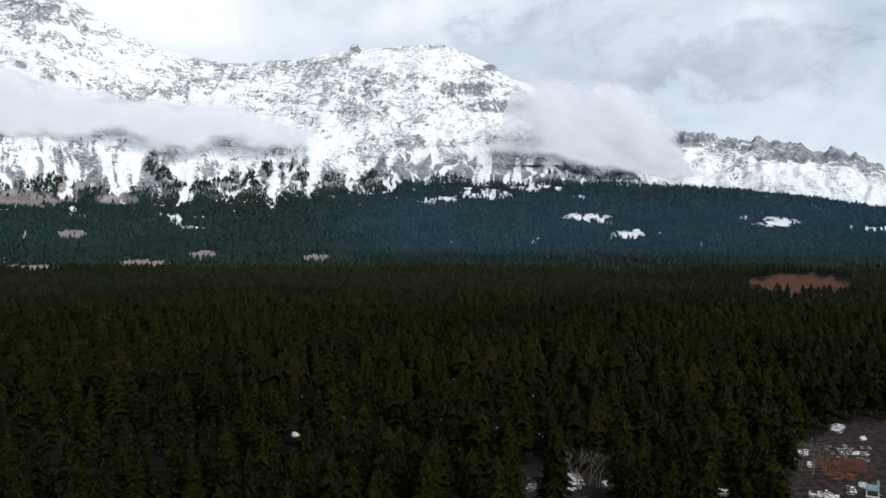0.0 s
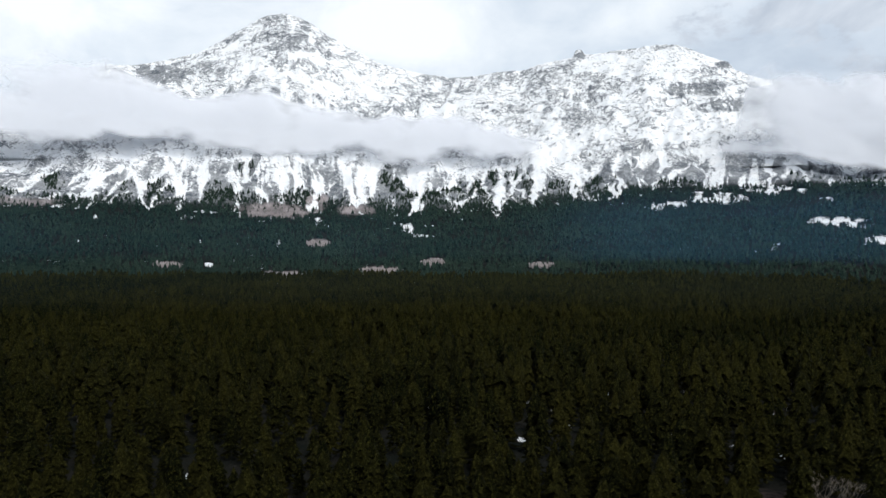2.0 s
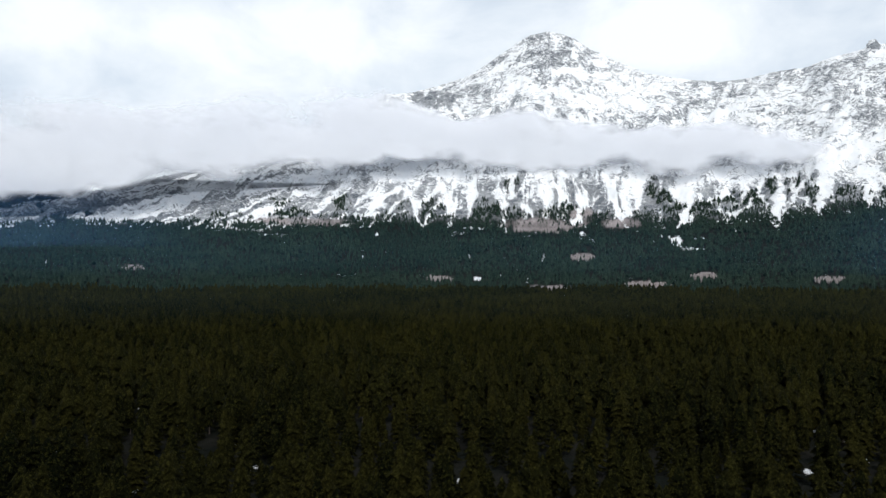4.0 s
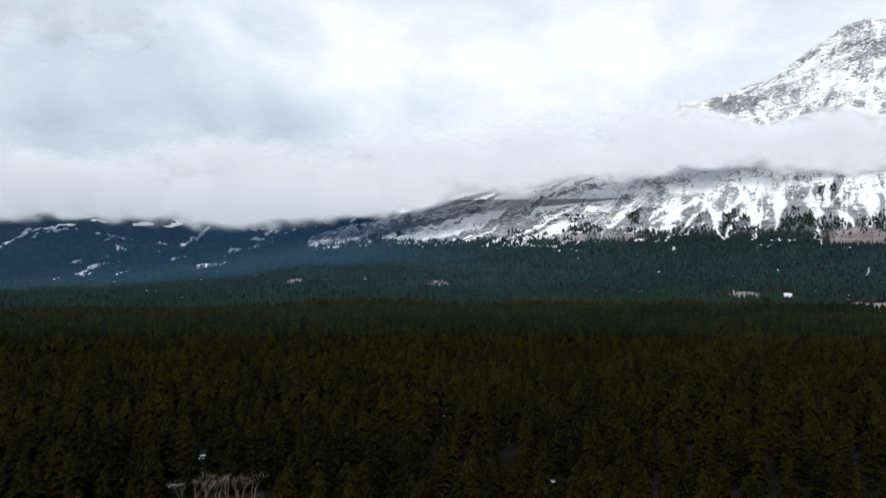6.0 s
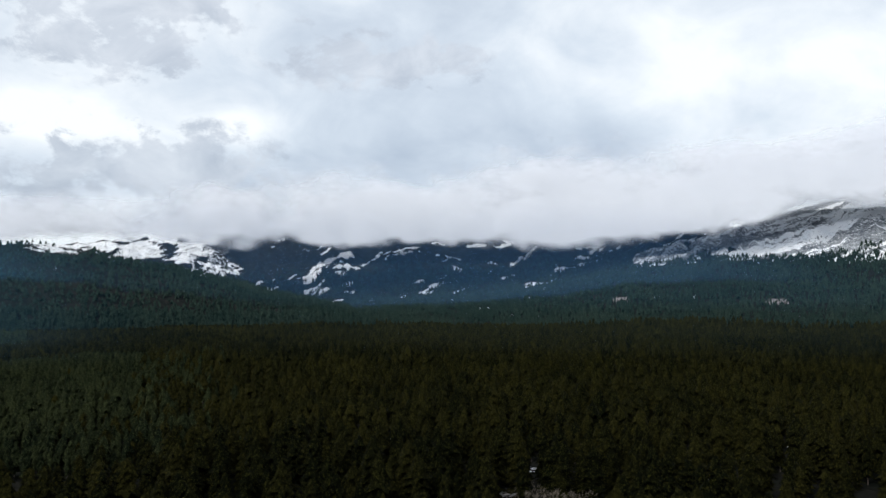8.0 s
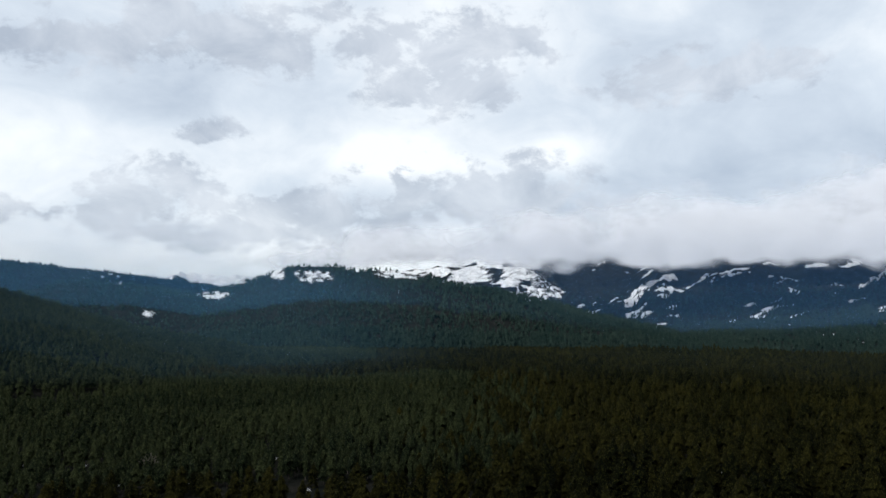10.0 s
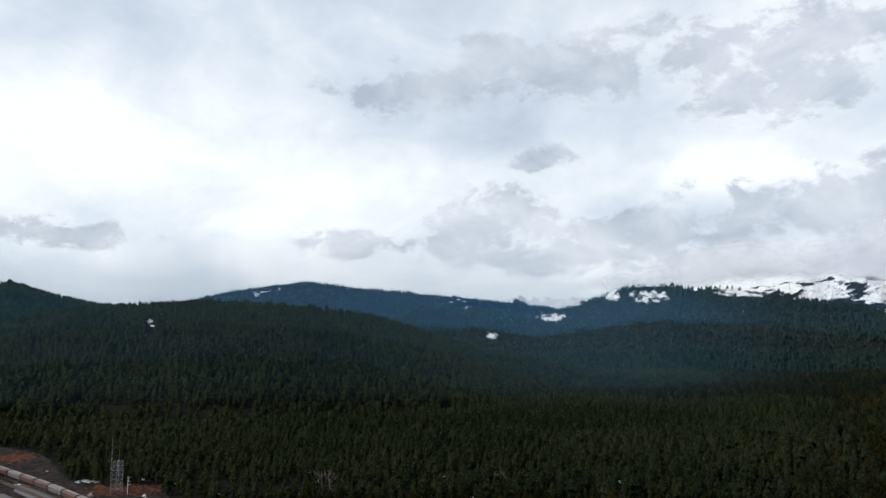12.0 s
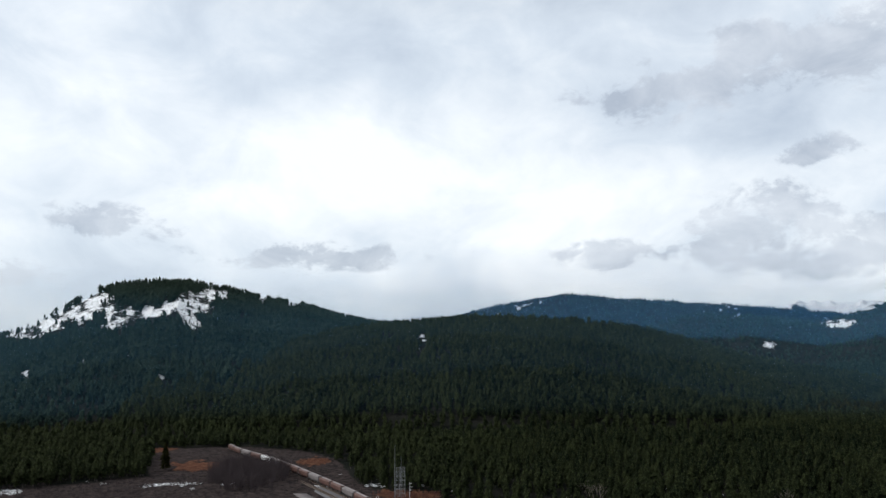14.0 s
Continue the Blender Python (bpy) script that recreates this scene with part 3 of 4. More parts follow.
def mesh_from(name, verts, faces, material=None, attributes=(), shade=True):
    """One mesh from arrays of corners and equal-sided faces."""
    me = bpy.data.meshes.new(name)
    k = faces.shape[1]
    me.vertices.add(len(verts))
    me.vertices.foreach_set("co", np.ascontiguousarray(verts, np.float32).ravel())
    me.loops.add(faces.size)
    me.loops.foreach_set("vertex_index", np.ascontiguousarray(faces, np.int32).ravel())
    me.polygons.add(len(faces))
    me.polygons.foreach_set("loop_start", np.arange(0, faces.size, k, dtype=np.int32))
    me.polygons.foreach_set("loop_total", np.full(len(faces), k, np.int32))
    me.polygons.foreach_set("use_smooth", np.full(len(faces), shade, bool))
    me.update(calc_edges=True)
    for key, values in attributes:
        me.attributes.new(key, "FLOAT", "POINT").data.foreach_set("value", np.ascontiguousarray(values, np.float32))
    if material:
        me.materials.append(material)
    return me


def clearing(b, r):
    """Open ground by the track, the roadside and the bare trees."""
    a = (b > 141.5) & (r < np.interp(b, (141.5, 144, 147, 149.5, 151, 153, 157, 163, 163.4, 172, 176), (330, 395, 400, 430, 520, 560, 600, 620, 480, 470, 460)))
    c = (b < -23.3) & (r < np.interp(b, (-34, -27, -24.4, -23.3), (400, 365, 320, 255)))
    d = (b > -12.3) & (b < -5.6) & (r < 258) & ((b < -8.4) | (b > -7.3))
    d |= (np.abs(b + 24) < 3.1) & (r > 1130) & (r < 1760)
    d |= (b > 68) & (b < 74.5) & (r < 272)
    d |= (np.abs(b - 133.2) < 0.9) & (np.abs(r - 374) < 9)
    return a | c | d


def build_land():
    fine = np.concatenate([np.arange(-46, 68, 0.10), np.arange(68, 128, 0.16), np.arange(128, 186, 0.2)])
    bear = np.concatenate([fine, np.arange(187, 314, 3.0)])
    rng = np.concatenate([[0.5, 60, 120], np.linspace(160, 700, 64), np.linspace(715, 2900, 70), np.linspace(2915, 4650, 165), [4800, 5400, 8000]])
    B, R = np.meshgrid(bear, rng)
    z, which, t = land(B, R)
    z = np.where(R > 4700, np.minimum(z, 0), z)
    snow, rock, scrub, dry, _, _ = cover(B, R, z, which, t)
    # steep faces shed their snow
    dz = np.hypot(np.gradient(z, axis=0) / np.gradient(R, axis=0), np.gradient(z, axis=1) / (np.gradient(np.radians(B), axis=1) * R))
    snow = np.where((which == 1) | (which == 2), snow - 0.3 * smooth(dz, 1.1, 1.9), snow)
    V = np.stack([-np.sin(np.radians(B)) * R, np.cos(np.radians(B)) * R, z], -1).reshape(-1, 3)
    nr, nc = B.shape
    i, j = np.meshgrid(np.arange(nr - 1), np.arange(nc), indexing="ij")
    j2 = (j + 1) % nc
    quads = np.stack([i * nc + j, (i + 1) * nc + j, (i + 1) * nc + j2, i * nc + j2], -1).reshape(-1, 4)
    owner = which.ravel()[quads[:, 0]]
    names = ("ground", "snowy_mountain", "snowy_mountain", "mountain_wall", "butte", "wooded_ridge", "wooded_hill", "wooded_hill", "wooded_ridge", "snowy_mountain")
    labels = ("forest floor with dry meadows and patches of snow", "broad snow-covered mountain with dark rock bands and gullies", "jagged snowy ridge with bare grey rock crest",
              "dark mountain slope streaked with old snow under cloud", "flat-topped wooded butte with snow on its face", "long blue wooded ridge far off",
              "rounded hill covered in dark pine forest", "wooded hill with snowy open slopes below its top", "low dark wooded ridge before a longer blue one", "low snowy ridge on the skyline")
    cats = ("ground", "mountain", "mountain", "mountain", "hill", "hill", "hill", "hill", "hill", "mountain")
    attrs = {"snow": snow.ravel(), "rock": rock.ravel(), "scrub": scrub.ravel(), "dry": dry.ravel(), "thaw": (1 - smooth(R, 600, 800)).ravel(),
             "open": (clearing(B, R) & (R < 640)).astype(float).ravel()}
    for n in range(10):
        q = quads[owner == n]
        if not len(q):
            continue
        used, back = np.unique(q, return_inverse=True)
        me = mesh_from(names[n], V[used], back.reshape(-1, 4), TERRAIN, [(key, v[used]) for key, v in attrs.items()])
        tagged(new(names[n], me), labels[n], cats[n], kind="structure")


build_land()


# ---- clouds and haze ----
# the bank that lies along the mountain: bearing, base and top as rise in degrees
BANK_BASE = ((4, 7.2), (8, 6.8), (15, 6.6), (20, 6.8), (26, 7.0), (31, 7.4), (38, 8.0), (42, 7.5), (47, 7.1), (52, 6.7), (57, 5.8), (59.5, 5.0), (66, 4.5), (76, 4.2), (90, 4.1), (98, 4.2), (106, 3.6), (125, 2.4))
BANK_TOP = ((4, 7.6), (8, 8.4), (12, 9.4), (15, 9.9), (19, 9.5), (23, 10.0), (27, 10.7), (30, 11.6), (33, 11.1), (35, 11.6), (38, 12.5), (42, 13.3), (50, 13.5), (62, 12.5), (80, 11), (100, 9), (112, 7), (125, 5))
BANK_NEARER = ((36, 0), (48, -170), (60, -400))  # bearing and metres


def sheet(bear, lows, highs, rng, thick, rows=36, sway=25.0, seed=1, lean=0.0, belly=0.0):
    """A hanging curtain of cloud: corners, faces and how thick it is."""
    v = np.linspace(0, 1, rows)
    B, Vv = np.meshgrid(bear, v)
    lo, hi = lows[None, :], highs[None, :]
    rise = lo + (hi - lo) * Vv
    R = rng + (fbm(B / 3.0, rise / 2.0, seed, 3) - 0.5) * 2 * sway
    R = R + lean * np.tan(np.radians(rise - lo)) + belly * np.clip(1 - Vv / 0.5, 0, 1) ** 1.5
    z = EYE + R * np.tan(np.radians(rise))
    P = np.stack([-np.sin(np.radians(B)) * R, np.cos(np.radians(B)) * R, z], -1).reshape(-1, 3)
    nr, nc = B.shape
    i, j = np.meshgrid(np.arange(nr - 1), np.arange(nc - 1), indexing="ij")
    q = np.stack([i * nc + j, i * nc + j + 1, (i + 1) * nc + j + 1, (i + 1) * nc + j], -1).reshape(-1, 4)
    return P, q, thick(B, rise, Vv).ravel()


def cloud_object(name, label, layers, material, category="cloud"):
    P, Q, T, n = [], [], [], 0
    for p, q, t in layers:
        P.append(p), Q.append(q + n), T.append(t)
        n += len(p)
    me = mesh_from(name, np.concatenate(P), np.concatenate(Q), material, [("thick", np.concatenate(T))])
    return tagged(new(name, me), label, category, kind="structure")


def bank_thick(B, rise, v):
    lo, hi = line(BANK_BASE, B), line(BANK_TOP, B)
    lump = (fbm(B / 5.0, rise / 3.0, 7, 4) - 0.5) * 2.4 + (fbm(B / 1.3, rise / 0.9, 8, 3) - 0.5) * 1.1
    lo, hi = lo + lump * 0.7, hi + lump
    ends = smooth(B, 5, 12) * (1 - smooth(B, 106, 122))
    return (smooth(rise, lo - 0.9, lo + 1.1) * (1 - smooth(rise, hi - 1.6 - 4.0 * smooth(B, 38, 46), hi + 0.7))) * (0.35 + 0.65 * ends) * smooth(B, 4.2, 7)


bear = np.arange(4, 125, 0.3)
cloud_object("cloud_bank", "long low grey-white cloud bank hiding the mountain slopes",
             [sheet(bear, line(BANK_BASE, bear) - 1.5, line(BANK_TOP, bear) + 0.8, d + line(BANK_NEARER, bear), bank_thick, rows=48, seed=1, lean=4200, belly=130) for d in (3250, 3120)], CLOUD)

# the ragged cloud that hangs off the mountain's shoulder
SHOULDER_BASE = ((-22, 4.6), (-19.7, 4.6), (-15, 5.0), (-11, 5.6), (-7, 6.3), (0, 6.7), (6, 7.0))
SHOULDER_TOP = ((-22, 5.2), (-19.5, 6.0), (-17, 7.4), (-15.6, 9.4), (-14.4, 11.3), (-12.5, 12.3), (-10.2, 11.7), (-8.2, 12.5), (-6.2, 13.4), (-4.8, 12.6), (-3.8, 9.0), (-2, 7.9), (6, 8.0))


def shoulder_thick(B, rise, v):
    lo, hi = line(SHOULDER_BASE, B), line(SHOULDER_TOP, B)
    lump = (fbm(B / 4.0, rise / 3.0, 17, 4) - 0.5) * 3.0 + (fbm(B / 1.2, rise / 0.9, 18, 3) - 0.5) * 1.4
    lo, hi = lo + lump * 0.3, hi + lump
    core = smooth(B, -20, -15) * (1 - smooth(B, -8.5, -5.5))
    return smooth(rise, lo - 0.3, lo + 0.9) * (1 - smooth(rise, hi - 2.6, hi + 0.6)) * (0.5 + 0.5 * core) * smooth(B, -22, -19) * (1 - smooth(B, -2, 3.5))


bear = np.arange(-22, 3.7, 0.25)
cloud_object("shoulder_cloud", "ragged pale cloud clinging to the mountain shoulder",
             [sheet(bear, line(SHOULDER_BASE, bear) - 0.5, line(SHOULDER_TOP, bear) + 0.6, d, shoulder_thick, seed=21, sway=25, lean=2600) for d in (3180, 3060)], CLOUD)


# haze sheets: thicker at the bearings where far land should look bluer
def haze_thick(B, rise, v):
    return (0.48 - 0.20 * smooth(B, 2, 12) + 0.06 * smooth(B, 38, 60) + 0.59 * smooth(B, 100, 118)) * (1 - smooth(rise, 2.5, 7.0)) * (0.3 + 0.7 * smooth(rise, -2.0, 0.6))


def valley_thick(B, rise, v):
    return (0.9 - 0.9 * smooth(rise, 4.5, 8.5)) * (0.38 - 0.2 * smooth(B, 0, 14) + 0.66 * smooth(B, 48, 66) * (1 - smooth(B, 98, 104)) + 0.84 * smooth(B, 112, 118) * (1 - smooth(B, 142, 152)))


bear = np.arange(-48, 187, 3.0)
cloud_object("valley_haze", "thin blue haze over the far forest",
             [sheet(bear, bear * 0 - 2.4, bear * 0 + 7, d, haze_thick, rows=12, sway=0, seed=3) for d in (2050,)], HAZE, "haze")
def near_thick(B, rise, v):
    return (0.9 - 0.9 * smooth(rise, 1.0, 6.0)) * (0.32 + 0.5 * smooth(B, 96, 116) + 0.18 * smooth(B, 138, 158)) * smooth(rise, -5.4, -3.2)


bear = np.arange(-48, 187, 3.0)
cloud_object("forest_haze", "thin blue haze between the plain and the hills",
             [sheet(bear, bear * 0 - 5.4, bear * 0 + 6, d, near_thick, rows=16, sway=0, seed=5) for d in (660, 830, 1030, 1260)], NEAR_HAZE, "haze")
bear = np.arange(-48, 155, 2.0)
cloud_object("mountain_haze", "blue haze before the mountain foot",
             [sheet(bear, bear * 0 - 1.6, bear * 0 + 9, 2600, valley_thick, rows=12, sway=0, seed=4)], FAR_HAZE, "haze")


# ---- trees ----
def conifer(seed, tiers, sides, curl=0.25, trunk=True):
    """A pine one metre tall and one wide: ragged skirts of boughs round a stem. Corners, triangles and which are bark."""
    rnd = random.Random(seed)
    v, f = [], []
    low = 0.14 + rnd.random() * 0.08
    for k in range(tiers):
        a = k / tiers
        base = low + (1 - low) * a
        top = min(1.0, base + (1 - low) / tiers * (1.9 if k < tiers - 1 else 1.0))
        wide = 0.5 * (1 - a ** 2.3) ** 0.8 * (0.75 + 0.4 * rnd.random()) + 0.03
        if k == 0:
            wide *= 0.8
        turn = rnd.random() * 6.28
        ox, oy = (rnd.random() - 0.5) * 0.07, (rnd.random() - 0.5) * 0.07
        hub = len(v)
        v.append((ox * 0.4, oy * 0.4, top))
        for s in range(sides):
            t = turn + s * 2 * math.pi / sides + (rnd.random() - 0.5) * 0.5
            q = wide * ((0.62 if s % 2 else 1.0) + (rnd.random() - 0.5) * 0.35)
            drop = base - curl * (1 - low) / tiers * (0.2 + rnd.random()) + (0.5 * (1 - low) / tiers if s % 2 else 0)
            v.append((ox + math.cos(t) * q, oy + math.sin(t) * q, drop))
        for s in range(sides):
            f.append((hub, hub + 1 + s, hub + 1 + (s + 1) % sides))
    nf = len(f)
    if trunk:
        h = len(v)
        for z, w in ((0, 0.035), (0.75, 0.012)):
            v.extend((math.cos(t) * w, math.sin(t) * w, z) for t in (0, 2.1, 4.2))
        for s in range(3):
            n = (s + 1) % 3
            f.extend(((h + s, h + n, h + 3 + n), (h + s, h + 3 + n, h + 3 + s)))
    return np.array(v), np.array(f), nf


def bough_crown(seed, whorls=17, each=9, skirts=9):
    """A nearer pine's crown: whorls of single boughs, each a narrow bent spray, thinning to a pointed top."""
    rnd = random.Random(seed)
    v, f = [], []
    low = 0.08 + rnd.random() * 0.08
    fat = rnd.uniform(1.3, 2.2)
    for k in range(whorls):
        a = k / (whorls - 1)
        z0 = low + (0.95 - low) * a
        n = each if a < 0.75 else each - 3
        turn = rnd.random() * 6.28
        swell = 0.85 + 0.3 * rnd.random()
        for s in range(n):
            if rnd.random() < 0.08:
                continue
            z = z0 + (rnd.random() - 0.5) * 0.075
            t = turn + (s + (rnd.random() - 0.5) * 0.7) * 2 * math.pi / n
            far = 0.5 * (1 - a ** fat) ** 0.85 * swell * (0.6 + 0.5 * rnd.random()) + 0.03
            c, si = math.cos(t), math.sin(t)
            w = far * 0.15 + 0.01
            mid = far * 0.6
            up = 0.015 + 0.03 * rnd.random()
            sag = -0.02 + 0.05 * a
            h = len(v)
            v += [(0.0, 0.0, z + 0.035), (c * mid - si * w, si * mid + c * w, z - 0.012), (c * mid + si * w, si * mid - c * w, z - 0.012),
                  (c * mid, si * mid, z + up), (c * far, si * far, z + sag)]
            f += [(h, h + 1, h + 3), (h, h + 3, h + 2), (h + 1, h + 4, h + 3), (h + 3, h + 4, h + 2)]
    tv, tf, _ = conifer(seed + 500, skirts, 10, 0.4, False)
    f += [tuple(int(q) + len(v) for q in tri) for tri in tf]
    v += [(x * 0.86, y * 0.86, low * 0.4 + z * (1 - low * 0.4)) for x, y, z in tv]
    return np.array(v), np.array(f)


def trunk_mesh(name, height, bottom, top, material, bends=6, sides=7, seed=0):
    rnd = random.Random(seed)
    v, f = [], []
    for k in range(bends + 1):
        a = k / bends
        r = bottom + (top - bottom) * a
        if k == 0:
            r *= 1.25
        ox, oy = (rnd.random() - 0.5) * 0.004 * height * (k > 0), (rnd.random() - 0.5) * 0.004 * height * (k > 0)
        v += [(ox + math.cos(s * 2 * math.pi / sides) * r, oy + math.sin(s * 2 * math.pi / sides) * r, height * a) for s in range(sides)]
    for k in range(bends):
        for s in range(sides):
            n = (s + 1) % sides
            f.append((k * sides + s, k * sides + n, (k + 1) * sides + n, (k + 1) * sides + s))
    return mesh_from(name, np.array(v), np.array(f), material)


RNG = np.random.default_rng(7)


def scatter(lo, hi, cell, thin=1.0):
    """Tree places between two ranges of the eye: x, y, z, bearing, range."""
    n = int(hi / cell) + 1
    g = np.arange(-n, n) * cell
    X, Y = [a.ravel() + RNG.uniform(-0.5, 0.5, a.size) * cell for a in np.meshgrid(g, g)]
    R = np.hypot(X, Y)
    B = np.degrees(np.arctan2(-X, Y))
    B = np.where(B < -60, B + 360, B)
    ok = (R > lo) & (R < hi) & (B > -34) & (B < 177)
    X, Y, R, B = X[ok], Y[ok], R[ok], B[ok]
    z, which, t = land(B, R)
    snow, rock, scrub, dry, slide, stand = cover(B, R, z, which, t)
    want = np.full_like(R, thin)
    want *= 1 - (0.85 + 0.12 * (which > 2)) * smooth(snow, 0.35, 0.6) * (which != 1)
    want *= 1 - 0.97 * smooth(dry, 0.3, 0.5)
    want *= 1 - 0.9 * smooth(scrub, 0.3, 0.6)
    tops = np.degrees(np.arctan2(z + 9 - EYE, R))
    want *= 1 - 0.95 * smooth(np.maximum(spots(SCRUB, B, tops), spots(OPENINGS, B, tops)), 0.25, 0.5) * (which == 0)
    want *= 1 - 0.93 * smooth(np.maximum(spots(HILL_SNOW, B, tops), spots(HILL_FLECKS, B, tops)), 0.3, 0.55) * (which > 3)
    want *= 0.45 + 0.55 * smooth(fbm(X / 46, Y / 46, 77, 4), 0.34, 0.5)
    high = 0.03 + 0.22 * smooth(fbm(X / 260, Y / 260, 79, 3), 0.35, 0.62) * (1 - 0.85 * smooth(B, 13, 19)) - 0.1 * (1 - smooth(B, 1, 5))
    rib = (1 - smooth(slide, 0.12, 0.4)) * (1 - smooth(t, high, high + 0.07)) * (0.35 + 0.65 * smooth(fbm(X / 60, Y / 60, 78, 3), 0.36, 0.5))
    rib = np.maximum(rib, stand * (1 - smooth(slide, 0.4, 0.8)) * (0.15 + 0.75 * smooth(fbm(X / 34, Y / 34, 78, 3), 0.38, 0.54)))
    rib *= (1 - 0.8 * smooth(scrub, 0.2, 0.5)) * (1 - 0.95 * (1 - smooth(B, -5, 1)) * smooth(t, 0.0, 0.04))
    want = np.where(which == 1, rib * thin, want)
    want = np.where(which == 2, want * (1 - smooth(t, 0.02, 0.1)), want)
    want = np.where(which == 9, 0, want)
    want = np.where(which == 3, want * (1 - smooth(t, 0.1, 0.45)), want)
    want = np.where((which >= 4) & (t > 1.05), 0, want)
    want = np.where(clearing(B, R), 0, want)
    ok = RNG.random(R.size) < want
    return X[ok], Y[ok], z[ok], B[ok], R[ok], which[ok]


def forest(name, label, templates, places, size, width, material=None):
    """One joined stand of trees."""
    X, Y, Z, B, R, _ = places
    pick = RNG.integers(0, len(templates), X.size)
    H = size[0] + (size[1] - size[0]) * RNG.random(X.size) ** 1.3
    H *= (0.62 + 0.76 * fbm(X / 130, Y / 130, 88, 4)) * (1 - 0.48 * smooth(B, 85, 118))
    W = H * (1 + 0.45 * smooth(B, 85, 118) * (size[1] > 20)) * (width[0] + (width[1] - width[0]) * RNG.random(X.size))
    turn = RNG.random(X.size) * 6.28
    # tint rises past bearing 85: sunlight on that forest put into needle colour
    tint = np.clip(fbm(X / 55, Y / 55, 99, 3) * 0.7 - 0.25 - 0.35 * smooth(fbm(X / 300, Y / 300, 97, 3), 0.52, 0.66) + 0.3 * smooth(B, 85, 118) + RNG.random(X.size) ** 1.3 * 0.9, 0, 1)
    VV, FF, TT, IDX, n = [], [], [], [], 0
    for k, (tv, tf, nf) in enumerate(templates):
        m = np.where(pick == k)[0]
        if not m.size:
            continue
        c, s = np.cos(turn[m])[:, None], np.sin(turn[m])[:, None]
        w, h = W[m][:, None], H[m][:, None]
        x = (tv[None, :, 0] * c - tv[None, :, 1] * s) * w + X[m][:, None]
        y = (tv[None, :, 0] * s + tv[None, :, 1] * c) * w + Y[m][:, None]
        z = tv[None, :, 2] * h + Z[m][:, None] - 0.4
        VV.append(np.stack([x, y, z], -1).reshape(-1, 3))
        FF.append((tf[None] + (np.arange(m.size) * len(tv))[:, None, None] + n).reshape(-1, 3))
        TT.append(np.repeat(tint[m], len(tv)))
        IDX.append(np.tile(np.arange(len(tf)) >= nf, m.size).astype(np.int32))
        n += m.size * len(tv)
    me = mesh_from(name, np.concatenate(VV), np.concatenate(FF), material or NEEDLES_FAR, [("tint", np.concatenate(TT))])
    me.materials.append(BARK)
    me.polygons.foreach_set("material_index", np.concatenate(IDX))
    return tagged(new(name, me), label, "forest", kind="stuff")


NEAR, MIDDLE, OUTER = 345, 720, 1850
near = scatter(172, NEAR, 8.9)
order = np.argsort(near[4])
lone = order[:290]
rest = order[290:]
pines = []
for s in range(5):
    cv, cf = bough_crown(40 + s)
    pine = tagged(new("pine_tree"), "tall dark green pine in the dense forest", "tree", "pines of the near forest")
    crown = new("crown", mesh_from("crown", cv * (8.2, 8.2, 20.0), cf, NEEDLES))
    trunk = new("trunk", trunk_mesh("trunk", 17.5, 0.24, 0.05, BARK, seed=s))
    for part_ob in (crown, trunk):
        part_ob.parent = pine
    pines.append(pine)
for k, i in enumerate(lone):
    m = Matrix.LocRotScale((near[0][i], near[1][i], near[2][i] - 0.2), Euler((0, 0, RNG.random() * 6.28)), None)
    sc = 0.66 + 0.54 * RNG.random()
    if k < 5:
        ob = pines[k]
        ob.matrix_basis = m
    else:
        ob = copy_thing(pines[k % 5], m)
    ob.scale = (sc * (0.9 + 0.25 * RNG.random()),) * 2 + (sc,)
forest("near_forest", "dense dark pine forest", [(*bough_crown(60 + s, 12, 7, 8), 10 ** 6) for s in range(6)], [a[rest] for a in near], (12, 24), (0.38, 0.50))
middle = scatter(NEAR, MIDDLE, 8.3)
middle_pick = RNG.random(middle[3].size) > smooth(middle[3], 92, 106)
forest("middle_forest", "dense dark pine forest", [conifer(80 + s, 5, 7) for s in range(6)], [a[middle_pick & (middle[5] < 4)] for a in middle], (14, 23), (0.38, 0.50))
young = scatter(NEAR, 860, 5.1)
young_pick = (RNG.random(young[3].size) < smooth(young[3], 92, 106)) & (young[5] < 4) & ((young[3] < 106) | (young[4] < line(HILL_FOOT, young[3])))
forest("young_forest", "close-grown green young pine forest on the plain", [conifer(86 + s, 4, 6) for s in range(6)], [a[young_pick] for a in young], (14, 24), (0.30, 0.42), NEEDLES_MIXED)
wide = scatter(MIDDLE, OUTER, 9.0)
forest("outer_forest", "unbroken dark pine forest", [conifer(90 + s, 2, 6, trunk=False) for s in range(6)], [a[(wide[5] < 4) & ((wide[3] < 99) | ((wide[4] > 860) & ((wide[3] < 106) | (wide[4] < line(HILL_FOOT, wide[3])))))] for a in wide], (15, 26), (0.38, 0.55))
hills = scatter(480, OUTER, 6.1)
hillside = (hills[5] == 6) | ((hills[5] == 0) & (hills[3] > 106) & (hills[4] > line(HILL_FOOT, hills[3])))
forest("hillside_forest", "dark green pine forest over the rounded hill", [conifer(64 + s, 3, 6, trunk=False) for s in range(5)], [a[hillside] for a in hills], (14, 26), (0.38, 0.52), NEEDLES_MIXED)
forest("hill_forest", "dark forest on the hills, haze blue in its needle colour", [conifer(70 + s, 2, 5, trunk=False) for s in range(5)], [a[(hills[5] >= 4) & (hills[5] != 6)] for a in hills], (15, 31), (0.32, 0.46), NEEDLES_HAZED)
